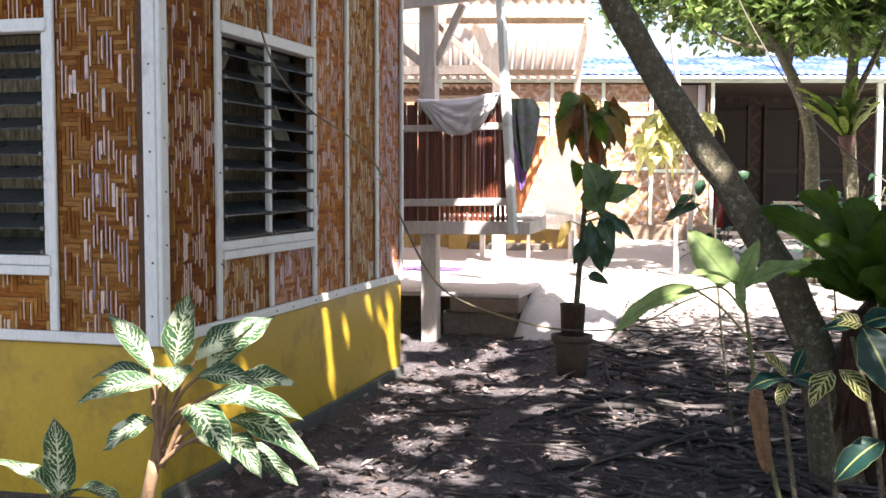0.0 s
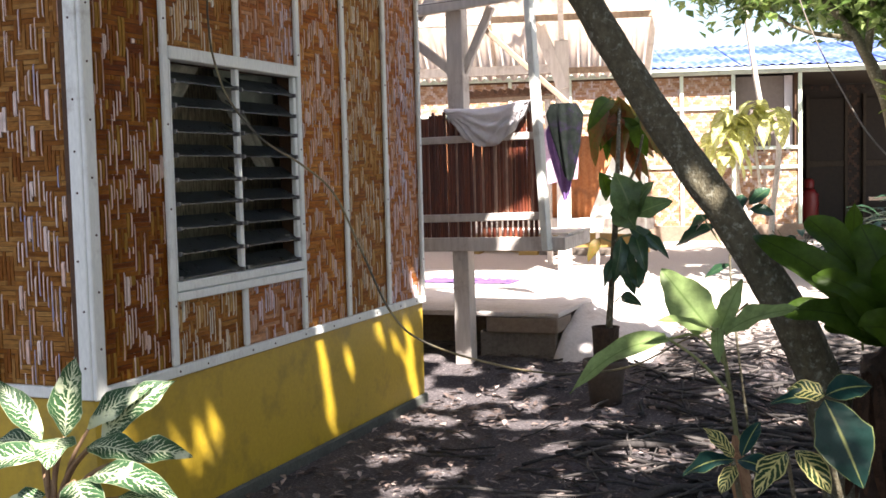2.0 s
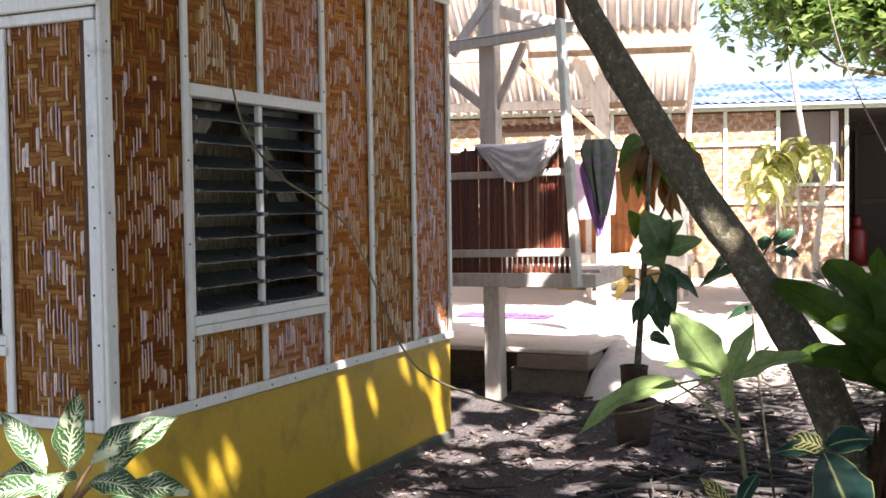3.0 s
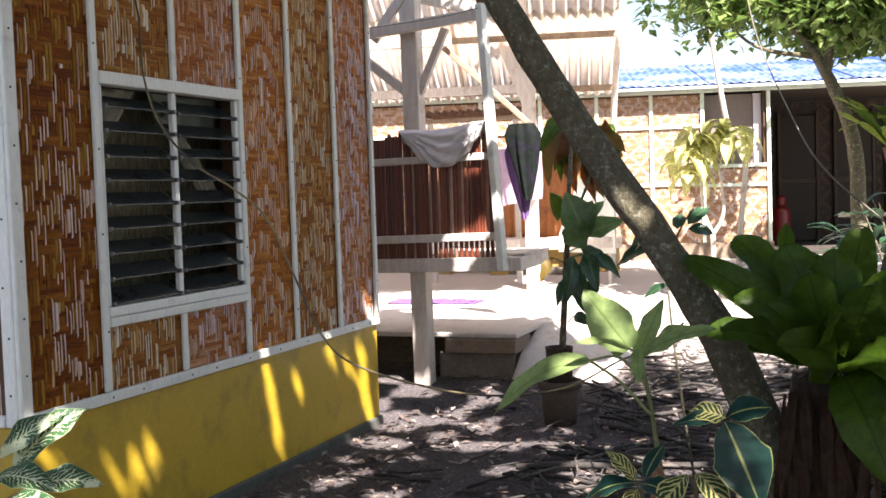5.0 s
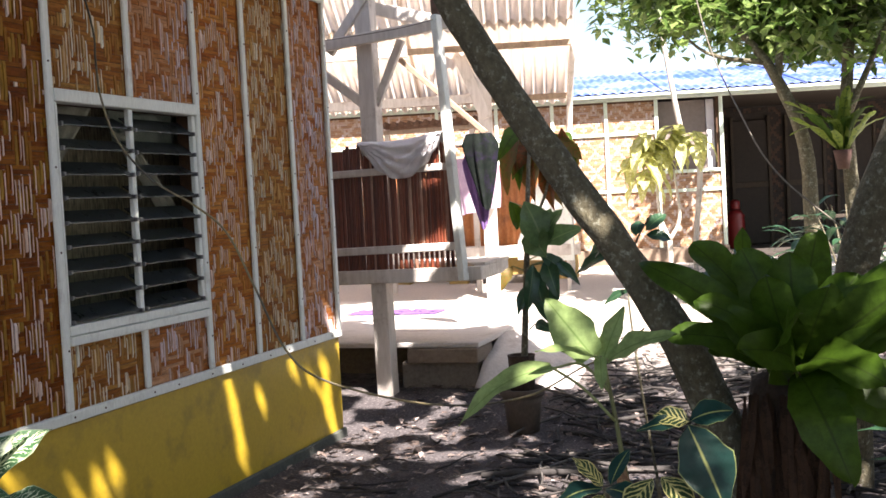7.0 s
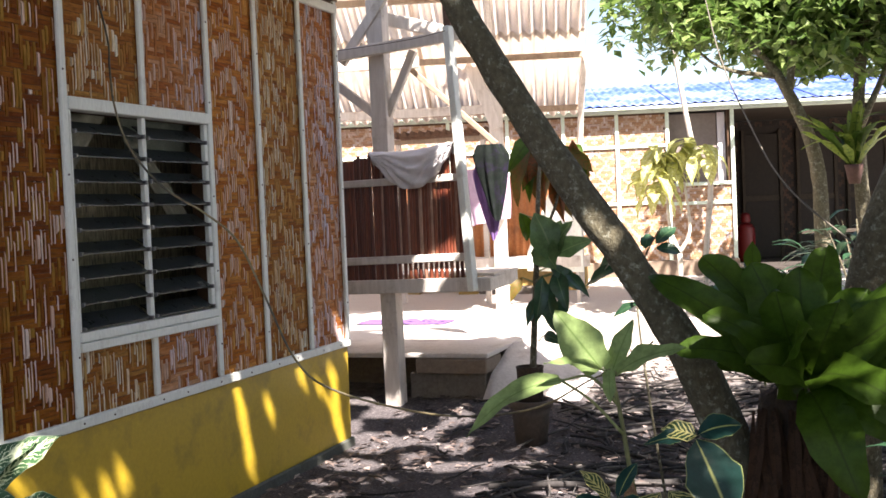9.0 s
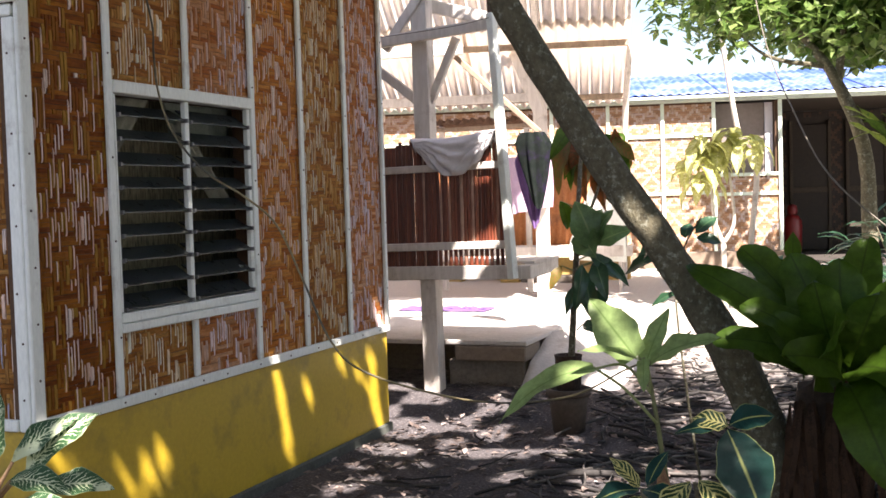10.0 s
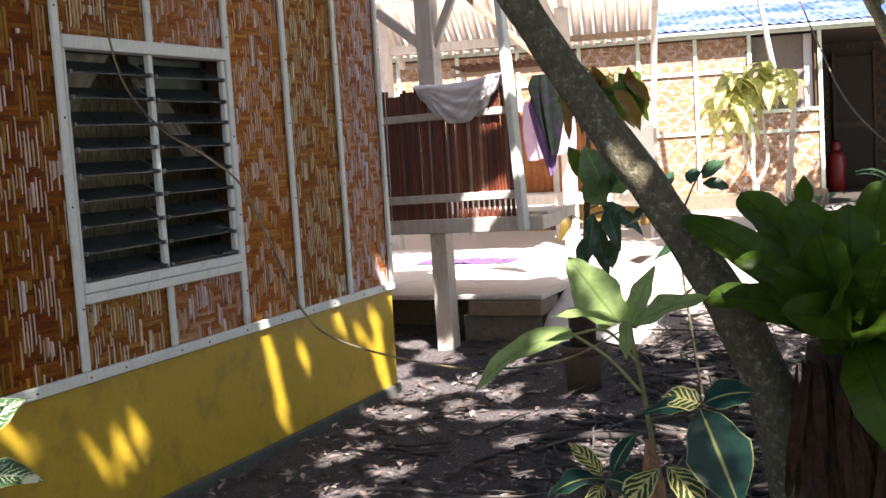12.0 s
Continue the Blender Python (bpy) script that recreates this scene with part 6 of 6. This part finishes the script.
# ---- nail heads in the battens ----
def build_nails():
    rnd = random.Random(5)
    spots = []
    for z in np.arange(0.8, 3.1, 0.23):
        spots.append((XW - 0.03 + rnd.uniform(-0.01, 0.01), YS - 0.0255, z + rnd.uniform(-0.05, 0.05), 1))
        spots.append((XW + 0.0275, YS + 0.008 + rnd.uniform(-0.006, 0.006), z + 0.1, 0))
    for y in (4.83, 6.015, 6.55, 7.115, 7.655):
        for z in np.arange(0.95, 3.0, 0.42):
            spots.append((XW + 0.0215 if y < 7.5 else XW + 0.0255, y + rnd.uniform(-0.006, 0.006), z + rnd.uniform(-0.08, 0.08), 0))
    for y in np.arange(4.5, 7.6, 0.3):
        spots.append((XW + 0.0295, y + rnd.uniform(-0.05, 0.05), PL + 0.016, 0))
    me = None
    frame_ob = bpy.data.objects["batten_frame"]
    for x, y, z, south_side in spots:
        if me is None:
            bm = bmesh.new()
            bmesh.ops.create_cone(bm, segments=8, radius1=0.0055, radius2=0.004, depth=0.004, cap_ends=True)
            me = mesh_of("nail", bm, M["nail"])
        ob = new("nail", me)
        ob.parent = frame_ob
        ob.matrix_basis = pose(x, y, z, 90 if south_side else 0, 0 if south_side else 90, 0)


M["nail"] = surface("rusty_nail", (0.05, 0.03, 0.02), (0.10, 0.06, 0.04), (0.03, 0.02, 0.015), 0.8)
build_nails()


# ---- small shifts that fit things to the camera's view ----
for nm, d in (("tin_fence", (-0.07, 0, -0.02)), ("young_tree", (-0.06, 0.3, 0.03)), ("bare_sapling", (-0.08, 0, 0)), ("orchid_pot", (0.14, 0, 0.04)), ("garden_tree", (-0.07, 0, 0)), ("garden_tree.001", (-0.07, 0, 0)),
              ("raised_hut", (-0.015, 0, 0.008)), ("hanging_shirt", (-0.035, 0, 0)), ("hanging_cloth", (-0.035, 0, 0)), ("nest_fern", (0, 0, 0.04)), 
              ("cable", (0.01, 0, 0.02)), ("potted_plant", (-0.015, 0.12, 0.015)), ("dark_trunk", (-0.02, 0, 0.02)), ("rope", (-0.03, 0, 0.025)), ("dumb_cane", (0.015, -0.03, 0.03))):
    bpy.data.objects[nm].location += Vector(d)


# ---- woven strips of the house walls, last ----
def mat_tones(name, level, tan, pale):
    """The three kinds of strip in one woven mat: level ones, tan uprights, pale uprights for wear and sky sheen."""
    def tones(kind, stops, stretch):
        n = len(stops) - 1
        M[name + kind] = varied(name + kind, [(k / n, c) for k, c in enumerate(stops)], 0.62, 26, stretch, 0.3, 0.002, dark=0.55, spec=0.10, patch=0.7)
    tones("_level", level, (0.7, 0.7, 4))
    tones("_tan", tan, (4, 4, 0.7))
    tones("_pale", pale, (4, 4, 0.7))


PINK = [(0.62, 0.38, 0.28), (0.82, 0.60, 0.50), (0.88, 0.74, 0.66)]
mat_tones("red_mat", [(0.161, 0.039, 0.005), (0.242, 0.068, 0.006), (0.336, 0.124, 0.014)], [(0.215, 0.061, 0.006), (0.282, 0.113, 0.014), (0.444, 0.257, 0.045)], PINK)
mat_tones("tan_mat", [(0.209, 0.075, 0.012), (0.297, 0.127, 0.028), (0.396, 0.209, 0.061)], [(0.187, 0.057, 0.009), (0.264, 0.105, 0.020), (0.352, 0.182, 0.055)], PINK + [(0.726, 0.572, 0.506), (0.396, 0.407, 0.572)])
# olive, grey and pink mats are lightened to stand in for bounced ground light
mat_tones("olive_mat", [(0.259, 0.084, 0.014), (0.362, 0.141, 0.027), (0.492, 0.242, 0.060)], [(0.311, 0.119, 0.021), (0.440, 0.209, 0.053), (0.622, 0.391, 0.151)], [(0.726, 0.512, 0.302), (0.860, 0.729, 0.545), (0.860, 0.860, 0.756)])
mat_tones("grey_mat", [(0.354, 0.108, 0.024), (0.480, 0.183, 0.050), (0.625, 0.347, 0.200)], [(0.416, 0.140, 0.033), (0.520, 0.260, 0.124), (0.667, 0.477, 0.401)], [(0.860, 0.564, 0.450), (0.860, 0.737, 0.801), (0.750, 0.737, 0.860)])
mat_tones("pink_mat", [(0.347, 0.096, 0.013), (0.469, 0.159, 0.024), (0.611, 0.265, 0.058)], [(0.387, 0.127, 0.018), (0.530, 0.212, 0.042), (0.733, 0.381, 0.106)], PINK)
# wall, stretch of the wall and height of each mat, its tones, and the share of pale strips
MATS = [(wall_e, YS + 0.02, 4.83, PL + 0.02, TOP - 0.02, "red_mat", 0.50), (wall_e, 4.83, 5.42, 2.16, TOP - 0.02, "olive_mat", 0.55), (wall_e, 5.42, 6.015, 2.16, TOP - 0.02, "grey_mat", 0.30),
        (wall_e, 4.83, 5.42, PL + 0.02, 1.05, "olive_mat", 0.60), (wall_e, 5.42, 6.015, PL + 0.02, 1.05, "grey_mat", 0.40),
        (wall_e, 6.015, 6.55, PL + 0.02, TOP - 0.02, "pink_mat", 0.70), (wall_e, 6.55, 7.115, PL + 0.02, TOP - 0.02, "olive_mat", 0.62), (wall_e, 7.115, YN - 0.01, PL + 0.02, TOP - 0.02, "grey_mat", 0.68),
        (wall_s, -2.685, XW - 0.01, PL + 0.02, TOP - 0.02, "tan_mat", 0.55), (wall_s, -3.83, -2.685, PL + 0.02, 1.02, "olive_mat", 0.5), (wall_s, -3.83, -2.685, 2.10, TOP - 0.02, "red_mat", 0.5), (wall_s, -4.4, -3.83, PL + 0.02, TOP - 0.02, "red_mat", 0.5)]


def weave_walls():
    for n, (wall, u0, u1, v0, v1, tone, share) in enumerate(MATS):
        rnd = random.Random(60 + n)
        place = east if wall is wall_e else south
        ups, levels = weave_lists(u0, u1, v0, v1, 0.0205, 0.0205, (), "zigzag", seed=n + 3)
        pale, tan = [], []
        for f in ups:
            # pale strips, for wear and painted sky sheen, gather along the middle of each mat and in drifting patches
            mid = abs((f[0] + f[1]) / 2 - (u0 + u1) / 2) / (u1 - u0)
            odds = share * (1.45 - 1.6 * mid) + 0.75 * noise.noise(Vector((f[0] * 3.1, f[2] * 2.3, n)))
            (pale if rnd.random() < odds else tan).append(f)
        # the nearest mat has its pale strips one by one, each split along its length
        fine = []
        for a, b, c, d in pale:
            w = b - a
            k = rnd.random()
            if k < 0.86:
                # a sliver, often longer than one float
                m = a + w * rnd.uniform(0.1, 0.55)
                fine.append((m, m + w * rnd.uniform(0.20, 0.40), c - rnd.choice((0, 0.01, 0.03)), d + rnd.choice((0, 0, 0.02, 0.05))))
                tan.append((a, b, c, d))
            elif k < 0.95:
                fine.append((a, a + w * 0.42, c, d))
                fine.append((a + w * 0.55, b, c + rnd.uniform(0, 0.03), d))
            else:
                fine.append((a, b, c, d))
        fine = [(a, b, max(c, v0), min(d, v1)) for a, b, c, d in fine]
        singles = [f for f in fine if f[3] < 2.1][:280] if n == 0 else []
        chosen = set(singles)
        for k, f in enumerate(singles):
            weave_mesh("bamboo_strip", [f], True, place, 0.0048, M["pale_single"], wall, 1000 + k)
        for nm, fl, upright, mat in (("pale_strips", [f for f in fine if f not in chosen], True, tone + "_pale"), ("tan_strips", tan, True, tone + "_tan"), ("level_strips", levels, False, tone + "_level")):
            if fl:
                tagged(weave_mesh(nm, fl, upright, place, 0.0048 if nm == "pale_strips" else 0.0028, M[mat], wall, n), kind="stuff")


M["pale_single"] = varied("split_bamboo_single", [(0.0, PINK[0]), (0.5, PINK[1]), (1.0, PINK[2])], 0.5, 26, (4, 4, 0.7), 0.25, 0.002, per="object", dark=0.62, spec=0.25)
weave_walls()
